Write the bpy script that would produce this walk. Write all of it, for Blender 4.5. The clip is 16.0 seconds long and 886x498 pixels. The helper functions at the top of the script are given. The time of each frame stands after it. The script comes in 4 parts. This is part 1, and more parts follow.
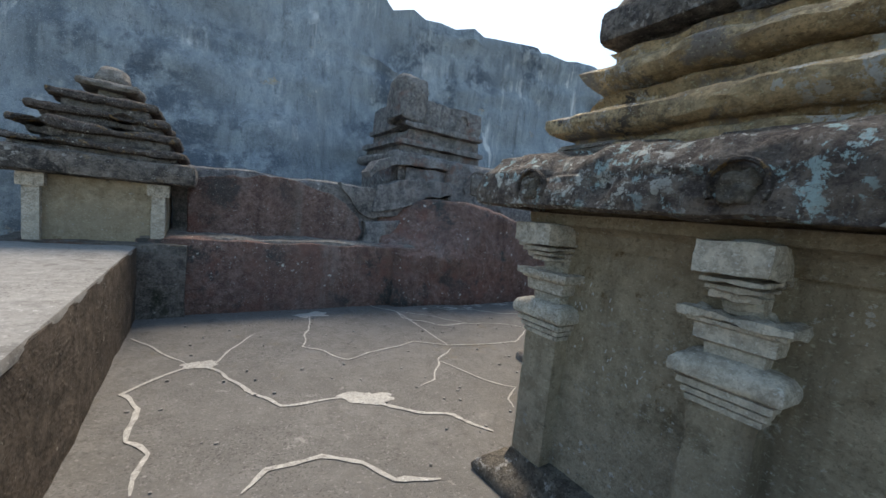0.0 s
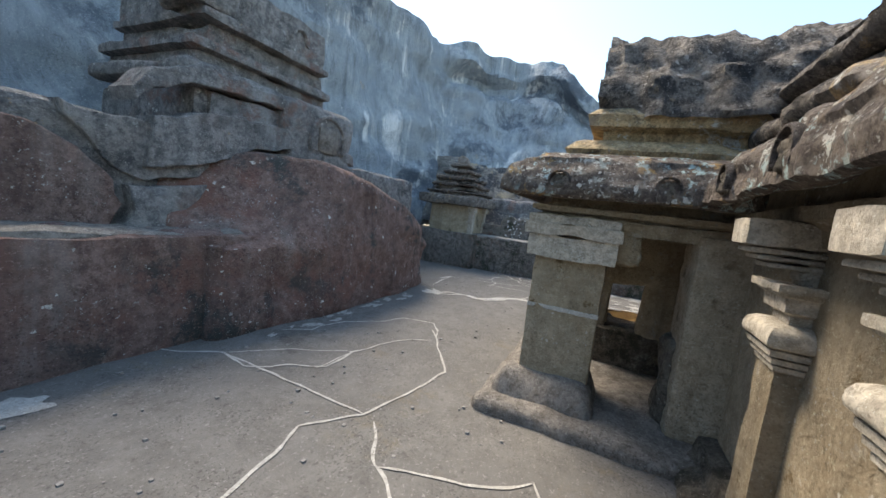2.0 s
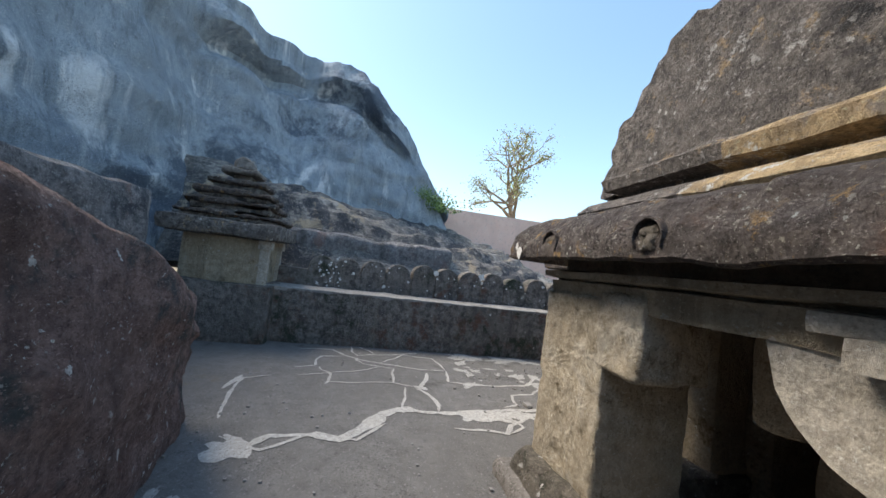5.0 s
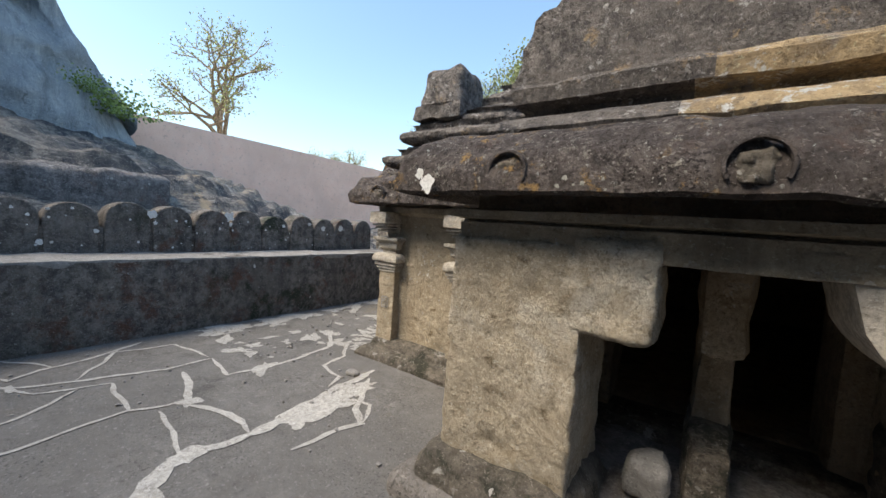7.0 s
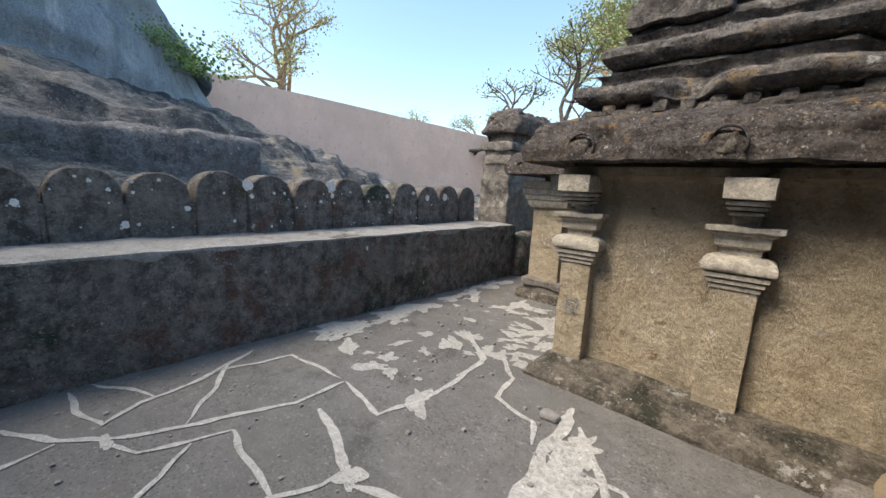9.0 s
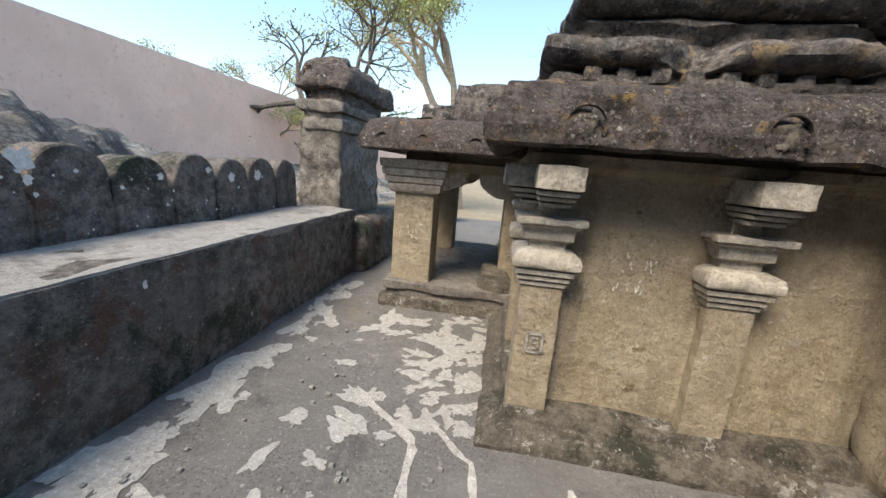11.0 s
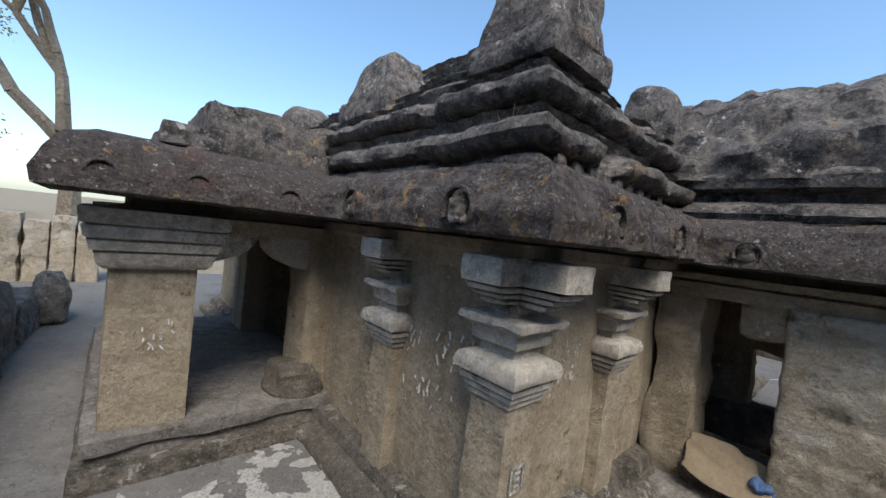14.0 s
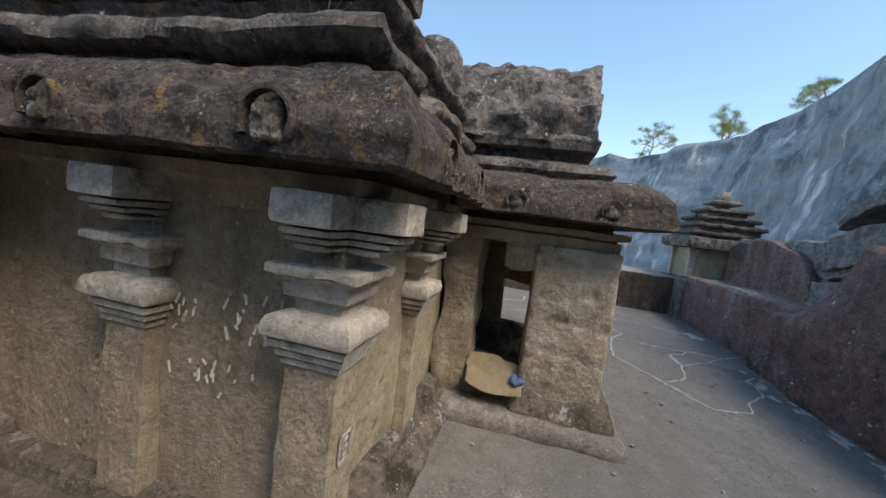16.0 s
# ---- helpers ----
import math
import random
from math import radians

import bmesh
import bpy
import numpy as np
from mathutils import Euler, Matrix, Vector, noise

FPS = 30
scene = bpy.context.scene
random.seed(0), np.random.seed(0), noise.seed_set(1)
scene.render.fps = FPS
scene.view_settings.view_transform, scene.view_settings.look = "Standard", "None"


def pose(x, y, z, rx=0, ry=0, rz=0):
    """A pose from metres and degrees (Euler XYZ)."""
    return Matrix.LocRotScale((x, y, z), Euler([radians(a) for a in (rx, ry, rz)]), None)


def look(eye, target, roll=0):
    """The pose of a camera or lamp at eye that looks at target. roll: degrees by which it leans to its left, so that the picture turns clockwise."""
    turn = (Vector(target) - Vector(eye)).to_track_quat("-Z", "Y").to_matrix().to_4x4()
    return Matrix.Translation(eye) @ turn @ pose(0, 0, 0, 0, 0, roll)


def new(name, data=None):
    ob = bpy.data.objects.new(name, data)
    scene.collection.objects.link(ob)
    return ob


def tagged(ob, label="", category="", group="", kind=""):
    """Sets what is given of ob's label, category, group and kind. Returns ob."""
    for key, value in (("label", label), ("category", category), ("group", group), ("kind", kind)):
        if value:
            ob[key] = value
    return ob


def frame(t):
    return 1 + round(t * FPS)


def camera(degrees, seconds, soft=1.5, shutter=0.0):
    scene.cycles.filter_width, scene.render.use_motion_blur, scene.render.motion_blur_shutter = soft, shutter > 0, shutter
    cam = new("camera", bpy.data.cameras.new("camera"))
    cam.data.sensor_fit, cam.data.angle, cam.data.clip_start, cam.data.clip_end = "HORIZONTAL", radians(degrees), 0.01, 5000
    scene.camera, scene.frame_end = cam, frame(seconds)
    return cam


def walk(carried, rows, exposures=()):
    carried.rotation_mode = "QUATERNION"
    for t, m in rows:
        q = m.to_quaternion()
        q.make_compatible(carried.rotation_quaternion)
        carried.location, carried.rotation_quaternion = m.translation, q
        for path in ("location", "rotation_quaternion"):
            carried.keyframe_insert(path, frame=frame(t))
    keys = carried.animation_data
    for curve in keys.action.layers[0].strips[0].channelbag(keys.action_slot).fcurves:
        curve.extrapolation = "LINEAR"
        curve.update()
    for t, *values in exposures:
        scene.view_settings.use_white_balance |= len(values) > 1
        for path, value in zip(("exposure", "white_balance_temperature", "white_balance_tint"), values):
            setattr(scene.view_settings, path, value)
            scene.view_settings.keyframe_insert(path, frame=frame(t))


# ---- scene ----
cam = camera(100.0, 16.0)
PATH = [
    (0, (1.361, -0.052, 1.59), (2.456, 1.612, 1.407), 5.9),
    (0.5, (1.498, 0.526, 1.628), (2.826, 2.009, 1.434), 6.2),
    (1, (1.618, 1.135, 1.56), (3.171, 2.377, 1.342), 6.4),
    (1.5, (1.71, 1.709, 1.489), (3.429, 2.708, 1.268), 7.0),
    (2, (1.925, 2.189, 1.472), (3.733, 3.016, 1.256), 7.1),
    (2.5, (2.245, 2.66, 1.487), (4.064, 3.466, 1.28), 6.7),
    (3, (2.684, 3.143, 1.521), (4.438, 4.09, 1.362), 5.6),
    (3.5, (3.105, 3.575, 1.592), (4.782, 4.661, 1.502), 5.6),
    (4, (3.518, 3.904, 1.604), (5.256, 4.894, 1.571), 5.8),
    (4.5, (4.015, 4.080, 1.589), (5.956, 4.565, 1.601), 6.8),
    (5, (4.702, 4.169, 1.525), (6.657, 3.756, 1.621), 6.9),
    (5.2, (4.899, 4.196, 1.507), (6.734, 3.410, 1.626), 6.7),
    (7.3, (6.452, 4.511, 1.495), (7.584, 2.868, 1.366), 4.1),
    (7.5, (6.66, 4.514, 1.487), (7.876, 2.935, 1.314), 3.9),
    (8, (7.15, 4.521, 1.465), (8.565, 3.128, 1.231), 3.8),
    (8.2, (7.306, 4.487, 1.464), (8.768, 3.148, 1.198), 3.5),
    (10.3, (8.89, 3.787, 1.546), (9.533, 1.958, 1.052), 3.5),
    (10.5, (9.045, 3.732, 1.569), (9.578, 1.868, 1.078), 3.9),
    (11, (9.252, 3.508, 1.547), (9.535, 1.575, 1.119), 4.6),
    (11.5, (9.486, 3.256, 1.593), (9.507, 1.281, 1.278), 5.1),
    (12, (9.724, 3.054, 1.622), (9.5, 1.077, 1.427), 5.5),
    (12.5, (9.905, 2.798, 1.663), (9.43, 0.858, 1.545), 5.2),
    (13, (10.149, 2.644, 1.677), (9.414, 0.786, 1.587), 5.5),
    (13.5, (10.366, 2.534, 1.664), (9.366, 0.804, 1.595), 6.1),
    (14, (10.391, 2.41, 1.661), (9.062, 0.918, 1.586), 6.6),
    (14.5, (10.333, 2.236, 1.629), (8.705, 1.079, 1.539), 7.0),
    (15, (10.308, 2.1, 1.582), (8.482, 1.293, 1.477), 7.2),
    (15.5, (10.291, 2.075, 1.578), (8.37, 1.539, 1.435), 7.5),
    (16, (10.286, 2.091, 1.572), (8.345, 1.641, 1.398), 7.5),
]
walk(cam, [(t, look(eye, target, roll)) for t, eye, target, roll in PATH], [(0, 1.15, 7300, 10), (0.5, 1.2, 7400, 10), (1.0, 1.5, 7500, 10), (2.0, 1.65, 7400, 10), (3.0, 1.8, 6800, 10), (4.0, 1.65, 6700, 10), (5, 1.3, 6900, 10), (8, 1.3, 7000, 10), (10.5, 1.5, 7000, 10), (11.5, 1.45, 7000, 10), (12, 1.4, 6700, 10), (13, 1.2, 6500, 10), (14, 0.95, 6200, 10), (15, 1.0, 6800, 10), (16, 1.05, 6800, 10)])

# ---- light ----
SUN_AZ, SUN_EL = radians(30), radians(54)      # azimuth from +y towards +x
world = bpy.data.worlds.new("sky")
scene.world = world
world.use_nodes = True
wn, wl = world.node_tree.nodes, world.node_tree.links
sky = wn.new("ShaderNodeTexSky")
sky.sky_type = "NISHITA"
sky.sun_disc = False
sky.sun_elevation, sky.sun_rotation = SUN_EL, SUN_AZ
sky.air_density, sky.dust_density, sky.ozone_density = 1.1, 0.8, 2.5
haze = wn.new("ShaderNodeMix")                   # thin high haze that evens the sky out
haze.data_type, haze.blend_type = "RGBA", "ADD"
haze.inputs["Factor"].default_value = 1.0
haze.inputs[7].default_value = (0.05, 0.24, 0.28, 1)
wl.new(sky.outputs[0], haze.inputs[6])
wl.new(haze.outputs[2], wn["Background"].inputs[0])
wn["Background"].inputs[1].default_value = 0.125
sun = new("sun", bpy.data.lights.new("sun", "SUN"))
sun.data.energy, sun.data.angle, sun.data.color = 2.1, radians(28), (1.0, 0.91, 0.78)   # veiled by haze
to_sun = Vector((math.sin(SUN_AZ) * math.cos(SUN_EL), math.cos(SUN_AZ) * math.cos(SUN_EL), math.sin(SUN_EL)))
sun.matrix_world = look((0, 20, 30), Vector((0, 20, 30)) - to_sun)


# ---- materials ----
def node(nt, kind, **sets):
    n = nt.nodes.new(kind)
    for k, v in sets.items():
        n.inputs[k].default_value = v
    return n


def noise_node(nt, vec, scale, detail=5.0, rough=0.6, dist=0.0):
    n = node(nt, "ShaderNodeTexNoise", Scale=scale, Detail=detail, Roughness=rough, Distortion=dist)
    nt.links.new(vec, n.inputs["Vector"])
    return n.outputs["Fac"]


def scaled(nt, vec, s):
    m = nt.nodes.new("ShaderNodeMapping")
    m.inputs["Scale"].default_value = s
    nt.links.new(vec, m.inputs["Vector"])
    return m.outputs[0]


def step(nt, val, lo, hi):
    m = node(nt, "ShaderNodeMapRange", **{"From Min": lo, "From Max": hi})
    m.interpolation_type = "SMOOTHSTEP"
    nt.links.new(val, m.inputs["Value"])
    return m.outputs["Result"]


def times(nt, a, b):
    m = nt.nodes.new("ShaderNodeMath")
    m.operation = "MULTIPLY"
    for i, v in enumerate((a, b)):
        if isinstance(v, (int, float)):
            m.inputs[i].default_value = v
        else:
            nt.links.new(v, m.inputs[i])
    return m.outputs[0]


def mix(nt, fac, a, b):
    m = nt.nodes.new("ShaderNodeMix")
    m.data_type = "RGBA"
    for sock, v in ((m.inputs["Factor"], fac), (m.inputs[6], a), (m.inputs[7], b)):
        if isinstance(v, tuple):
            sock.default_value = (*v, 1)
        elif isinstance(v, (int, float)):
            sock.default_value = v
        else:
            nt.links.new(v, sock)
    return m.outputs[2]


def stone(name, dark, light, grain=9.0, patches=(), streaks=None, specks=None, rough=0.9, bump=0.5, bump_scale=14.0, warm=None, spread=0.12, tall=1.0, grit=0.55):
    """Weathered stone. patches: (colour, scale, low, high, seed) islands of lichen or paint; streaks: (colour, amount) run down the face; specks: (colour, scale, size)."""
    m = bpy.data.materials.new(name)
    m.use_nodes = True
    nt = m.node_tree
    bs = nt.nodes["Principled BSDF"]
    pos = nt.nodes.new("ShaderNodeNewGeometry").outputs["Position"]
    where_to = pos
    if tall != 1.0:
        pos = scaled(nt, pos, (1.0, 1.0, tall))
    big = noise_node(nt, pos, 0.9, 4, 0.55, 0.4)
    fine = noise_node(nt, pos, grain * 1.5, 10, 0.78)
    col = mix(nt, step(nt, fine, 0.5 - spread, 0.5 + spread), dark, light)
    pits = noise_node(nt, pos, grain * 5.0, 6, 0.7)
    col = mix(nt, times(nt, step(nt, pits, 0.56, 0.66), 0.5), col, tuple(c * 0.5 for c in dark))
    mid = tuple((a + b) * 0.42 for a, b in zip(dark, light))
    col = mix(nt, times(nt, step(nt, big, 0.42, 0.68), 0.6), col, mid)
    if warm:
        wv = noise_node(nt, scaled(nt, pos, (1.0, 1.0, 0.7)), 1.7, 5, 0.6, 0.8)
        col = mix(nt, times(nt, step(nt, wv, 0.48, 0.7), warm[1]), col, warm[0])
    pos = where_to
    if streaks:
        sv = noise_node(nt, scaled(nt, pos, (2.2, 2.2, 0.11)), streaks[2] if len(streaks) > 2 else 1.0, 6, 0.6)
        where = noise_node(nt, pos, 0.6, 3, 0.6)
        col = mix(nt, times(nt, times(nt, step(nt, sv, 0.53, 0.64), step(nt, where, 0.44, 0.6)), streaks[1]), col, streaks[0])
        dv = noise_node(nt, scaled(nt, pos, (3.1, 3.1, 0.2)), 1.3, 4, 0.6)
        col = mix(nt, times(nt, step(nt, dv, 0.5, 0.75), 0.55), col, tuple(c * 0.45 for c in dark))
    for colour, scale, lo, hi, seed in patches:
        off = nt.nodes.new("ShaderNodeMapping")
        off.inputs["Location"].default_value = (seed * 3.7, seed * 1.9, seed * 5.3)
        nt.links.new(pos, off.inputs["Vector"])
        a = noise_node(nt, off.outputs[0], scale * 0.3, 2, 0.5)
        b = noise_node(nt, off.outputs[0], scale * 1.5, 9, 0.74, 0.12)
        col = mix(nt, times(nt, step(nt, b, lo, hi), step(nt, a, 0.42, 0.58)), col, colour)
    if specks:
        warp = node(nt, "ShaderNodeTexNoise", Scale=specks[1] * 2.2, Detail=4.0, Roughness=0.7)
        nt.links.new(pos, warp.inputs["Vector"])
        sc = nt.nodes.new("ShaderNodeVectorMath")
        sc.operation = "MULTIPLY_ADD"
        sc.inputs[1].default_value = (1.1 / specks[1],) * 3
        nt.links.new(warp.outputs["Color"], sc.inputs[0])
        nt.links.new(pos, sc.inputs[2])
        for k, size, amount in ((1.0, 0.8, 0.51), (2.6, 0.85, 0.47), (0.4, 0.5, 0.56)):
            v = node(nt, "ShaderNodeTexVoronoi", Scale=specks[1] * k, Randomness=1.0)
            nt.links.new(sc.outputs[0], v.inputs["Vector"])
            rgb = nt.nodes.new("ShaderNodeSeparateColor")
            nt.links.new(v.outputs["Color"], rgb.inputs[0])
            s = nt.nodes.new("ShaderNodeMath")
            s.operation = "LESS_THAN"
            nt.links.new(v.outputs["Distance"], s.inputs[0])
            nt.links.new(times(nt, times(nt, rgb.outputs[0], rgb.outputs[1]), specks[2] * size * 3.2), s.inputs[1])
            gate = noise_node(nt, pos, 2.1 * k ** 0.5, 3, 0.6)
            col = mix(nt, times(nt, s.outputs[0], step(nt, gate, amount, amount + 0.1)), col, tuple(c * (1.0 if k < 2 else 0.8) for c in specks[0]))
    if grit:
        dust = noise_node(nt, pos, 125.0, 2, 0.6)
        dull = nt.nodes.new("ShaderNodeHueSaturation")
        dull.inputs["Value"].default_value = 0.62
        nt.links.new(col, dull.inputs["Color"])
        col = mix(nt, times(nt, step(nt, dust, 0.48, 0.62), grit * 0.4), col, dull.outputs[0])
        zone = step(nt, noise_node(nt, pos, 1.9, 3, 0.6), 0.36, 0.62)
        # dark pits and pale flecks colour in relief shading that bump barely shows
        pit_shade = noise_node(nt, pos, 58.0, 3, 0.65)
        col = mix(nt, times(nt, times(nt, step(nt, pit_shade, 0.56, 0.60), zone), grit), col, tuple(c * 0.35 for c in dark))
        flecks = noise_node(nt, scaled(nt, pos, (1.0, 1.0, 1.6)), 44.0, 4, 0.7, 0.3)
        col = mix(nt, times(nt, step(nt, flecks, 0.60, 0.635), grit * 0.75), col, tuple(min(0.8, c * 1.5 + 0.06) for c in light))
    nt.links.new(col, bs.inputs["Base Color"])
    bs.inputs["Roughness"].default_value = rough
    bs.inputs["Specular IOR Level"].default_value = 0.25
    h1 = noise_node(nt, pos, bump_scale * 1.6, 10, 0.75)
    h2 = noise_node(nt, pos, bump_scale * 0.22, 5, 0.6)
    add = nt.nodes.new("ShaderNodeMath")
    nt.links.new(h1, add.inputs[0]), nt.links.new(times(nt, h2, 2.0), add.inputs[1])
    bp = node(nt, "ShaderNodeBump", Strength=bump, Distance=0.05)
    nt.links.new(add.outputs[0], bp.inputs["Height"])
    nt.links.new(bp.outputs[0], bs.inputs["Normal"])
    return m


def plain(name, colour, rough=0.7, vary=0.25, scale=6.0, bump=0.2):
    return stone(name, tuple(c * (1 - vary) for c in colour), colour, scale, rough=rough, bump=bump, grit=0.0)


TAN = stone("tan temple stone", (0.36, 0.295, 0.21), (0.57, 0.48, 0.355), 6, patches=[((0.44, 0.41, 0.36), 6, 0.58, 0.66, 1), ((0.12, 0.10, 0.07), 1.5, 0.54, 0.70, 2), ((0.20, 0.145, 0.08), 4, 0.58, 0.66, 41)],
            specks=((0.64, 0.61, 0.55), 26, 0.15), streaks=((0.14, 0.115, 0.085), 0.6), warm=((0.36, 0.26, 0.15), 0.3), bump=0.9, bump_scale=20, spread=0.17, grit=0.4)
GREYSTONE = stone("grey carved stone", (0.34, 0.305, 0.255), (0.60, 0.545, 0.46), 12, patches=[((0.13, 0.12, 0.10), 4, 0.54, 0.68, 5)], bump=0.45)
GRIMY = stone("grimy worn base stone", (0.095, 0.083, 0.068), (0.235, 0.205, 0.17), 7, patches=[((0.42, 0.40, 0.37), 6, 0.56, 0.61, 61), ((0.05, 0.05, 0.038), 2.5, 0.5, 0.64, 62)], specks=((0.55, 0.53, 0.5), 16, 0.11), bump=0.9)
EAVE = stone("dark lichened eave stone", (0.068, 0.057, 0.053), (0.19, 0.16, 0.145), 9,
             patches=[((0.40, 0.37, 0.31), 12, 0.59, 0.64, 3), ((0.40, 0.25, 0.10), 7, 0.55, 0.64, 4), ((0.48, 0.50, 0.47), 16, 0.61, 0.65, 7), ((0.15, 0.095, 0.075), 1.6, 0.56, 0.70, 93)],
             specks=((0.58, 0.56, 0.49), 30, 0.16), bump=1.0, bump_scale=24, grit=0.8)
EAVE_LICHEN = stone("eave stone with pale lichen and ochre", (0.08, 0.065, 0.06), (0.25, 0.21, 0.18), 9,
                    patches=[((0.62, 0.62, 0.57), 9, 0.55, 0.59, 3), ((0.44, 0.28, 0.12), 3, 0.54, 0.62, 4), ((0.46, 0.62, 0.63), 8, 0.55, 0.59, 9)],
                    specks=((0.7, 0.68, 0.63), 18, 0.18), bump=0.9)
OCHRE = stone("ochre-stained roof stone", (0.34, 0.25, 0.15), (0.72, 0.54, 0.32), 8, patches=[((0.09, 0.08, 0.078), 3, 0.52, 0.58, 21), ((0.66, 0.66, 0.63), 6, 0.54, 0.59, 22), ((0.28, 0.25, 0.23), 2, 0.50, 0.58, 23)], specks=((0.65, 0.63, 0.58), 18, 0.15), bump=0.9)
ROOF = stone("dark roof stone", (0.08, 0.073, 0.07), (0.31, 0.275, 0.245), 8, patches=[((0.44, 0.32, 0.19), 4, 0.56, 0.64, 6), ((0.50, 0.48, 0.45), 9, 0.57, 0.62, 8), ((0.045, 0.044, 0.046), 3, 0.5, 0.6, 48)],
             specks=((0.58, 0.56, 0.52), 18, 0.12), bump=1.0)
DARKROCK = stone("dark stained rock", (0.085, 0.08, 0.075), (0.29, 0.26, 0.235), 6, patches=[((0.15, 0.085, 0.062), 2.0, 0.5, 0.64, 11), ((0.045, 0.055, 0.038), 1.6, 0.5, 0.62, 12)],
                 specks=((0.55, 0.53, 0.48), 11, 0.10), streaks=((0.27, 0.25, 0.21), 0.4), bump=0.8)
REDROCK = stone("reddish dark rock", (0.155, 0.098, 0.086), (0.36, 0.245, 0.215), 7, patches=[((0.25, 0.13, 0.105), 1.2, 0.45, 0.62, 43), ((0.075, 0.08, 0.078), 1.1, 0.50, 0.62, 12), ((0.42, 0.39, 0.36), 16, 0.61, 0.65, 44)],
                specks=((0.74, 0.72, 0.68), 15, 0.15), streaks=((0.36, 0.33, 0.31), 0.4), bump=1.0)
BROWNROCK = stone("dark brown rock", (0.052, 0.041, 0.033), (0.125, 0.098, 0.077), 6, patches=[((0.05, 0.042, 0.035), 1.4, 0.48, 0.62, 91), ((0.40, 0.37, 0.32), 14, 0.64, 0.68, 92)], streaks=((0.20, 0.17, 0.13), 0.5), specks=((0.5, 0.47, 0.42), 16, 0.08), bump=0.7)
# the blue cast of shaded rock is put into these greys
CLIFF = stone("grey cliff rock with blue shade tint", (0.20, 0.245, 0.285), (0.46, 0.51, 0.55), 2.5, patches=[((0.115, 0.14, 0.175), 0.6, 0.46, 0.58, 13), ((0.48, 0.38, 0.27), 0.8, 0.62, 0.70, 45), ((0.60, 0.61, 0.61), 4.0, 0.63, 0.67, 46)],
              streaks=((0.74, 0.75, 0.75), 1.0, 1.0), bump=1.0, bump_scale=8, tall=0.3, spread=0.26)
HILL = stone("dry hillside rock", (0.10, 0.10, 0.105), (0.40, 0.365, 0.32), 4.0, patches=[((0.055, 0.06, 0.07), 1.0, 0.44, 0.54, 14), ((0.42, 0.34, 0.24), 1.3, 0.52, 0.62, 50), ((0.55, 0.54, 0.52), 5, 0.62, 0.67, 51)],
             streaks=((0.6, 0.6, 0.58), 0.35, 1.6), bump=1.0, bump_scale=9, tall=4.0)
# paler than TAN, to put the light missing on the north pier into colour
PIERSTONE = stone("rough-hewn tan stone", (0.36, 0.295, 0.21), (0.62, 0.54, 0.42), 7, patches=[((0.16, 0.125, 0.08), 3.0, 0.54, 0.66, 31), ((0.62, 0.57, 0.48), 1.6, 0.5, 0.66, 32)], bump=1.0, bump_scale=11, warm=((0.42, 0.30, 0.16), 0.35), spread=0.2)
GATESTONE = stone("streaked grey gate stone", (0.14, 0.125, 0.11), (0.36, 0.325, 0.28), 6, patches=[((0.42, 0.47, 0.46), 6, 0.58, 0.64, 33), ((0.06, 0.055, 0.05), 2, 0.5, 0.62, 34)], streaks=((0.30, 0.22, 0.14), 0.5), bump=0.8)
CARVED = stone("grey carved rock", (0.14, 0.14, 0.145), (0.38, 0.36, 0.35), 7, patches=[((0.26, 0.165, 0.14), 1.6, 0.5, 0.64, 35), ((0.50, 0.50, 0.49), 7, 0.6, 0.66, 36), ((0.46, 0.31, 0.16), 5, 0.63, 0.7, 37), ((0.085, 0.09, 0.10), 1.8, 0.52, 0.62, 47)],
               specks=((0.66, 0.64, 0.60), 15, 0.12), streaks=((0.44, 0.44, 0.44), 0.5), bump=1.0)
FLOOR = stone("grey rock floor", (0.128, 0.121, 0.114), (0.20, 0.192, 0.183), 3, patches=[((0.27, 0.26, 0.245), 3, 0.6, 0.68, 15), ((0.085, 0.08, 0.075), 1.2, 0.54, 0.7, 16), ((0.17, 0.145, 0.11), 0.9, 0.54, 0.68, 55), ((0.26, 0.25, 0.235), 14, 0.64, 0.69, 56)], bump=0.45, rough=0.8, spread=0.22)
SCREED = stone("flaking grey screed", (0.32, 0.31, 0.29), (0.46, 0.445, 0.415), 14, bump=0.4)
LEDGE = stone("pale worn ledge", (0.21, 0.20, 0.19), (0.35, 0.335, 0.315), 6, patches=[((0.14, 0.13, 0.12), 2, 0.52, 0.66, 71)], bump=0.3, spread=0.2)
DULL = stone("dull worn rock", (0.15, 0.135, 0.122), (0.30, 0.275, 0.25), 8, patches=[((0.36, 0.34, 0.31), 5, 0.60, 0.66, 95), ((0.10, 0.085, 0.07), 1.8, 0.52, 0.66, 96)], bump=0.7)
CHALK = stone("white chalk and paint", (0.62, 0.61, 0.58), (0.82, 0.81, 0.78), 20, bump=0.1, grit=0.2)
MORTAR = stone("pale mortar", (0.36, 0.345, 0.32), (0.54, 0.52, 0.485), 14, patches=[((0.26, 0.245, 0.225), 6, 0.54, 0.66, 81)], bump=0.4)
# very bright base colour: carries the sunlight that the lamp doesn't bring here
PINK = stone("pink wash with sun in its colour", (0.88, 0.57, 0.45), (0.94, 0.67, 0.55), 2, patches=[((0.84, 0.60, 0.50), 1, 0.5, 0.7, 17)], bump=0.15, spread=0.25, grit=0.1)
SOIL = stone("dry soil", (0.22, 0.18, 0.12), (0.36, 0.30, 0.21), 3, bump=0.5)
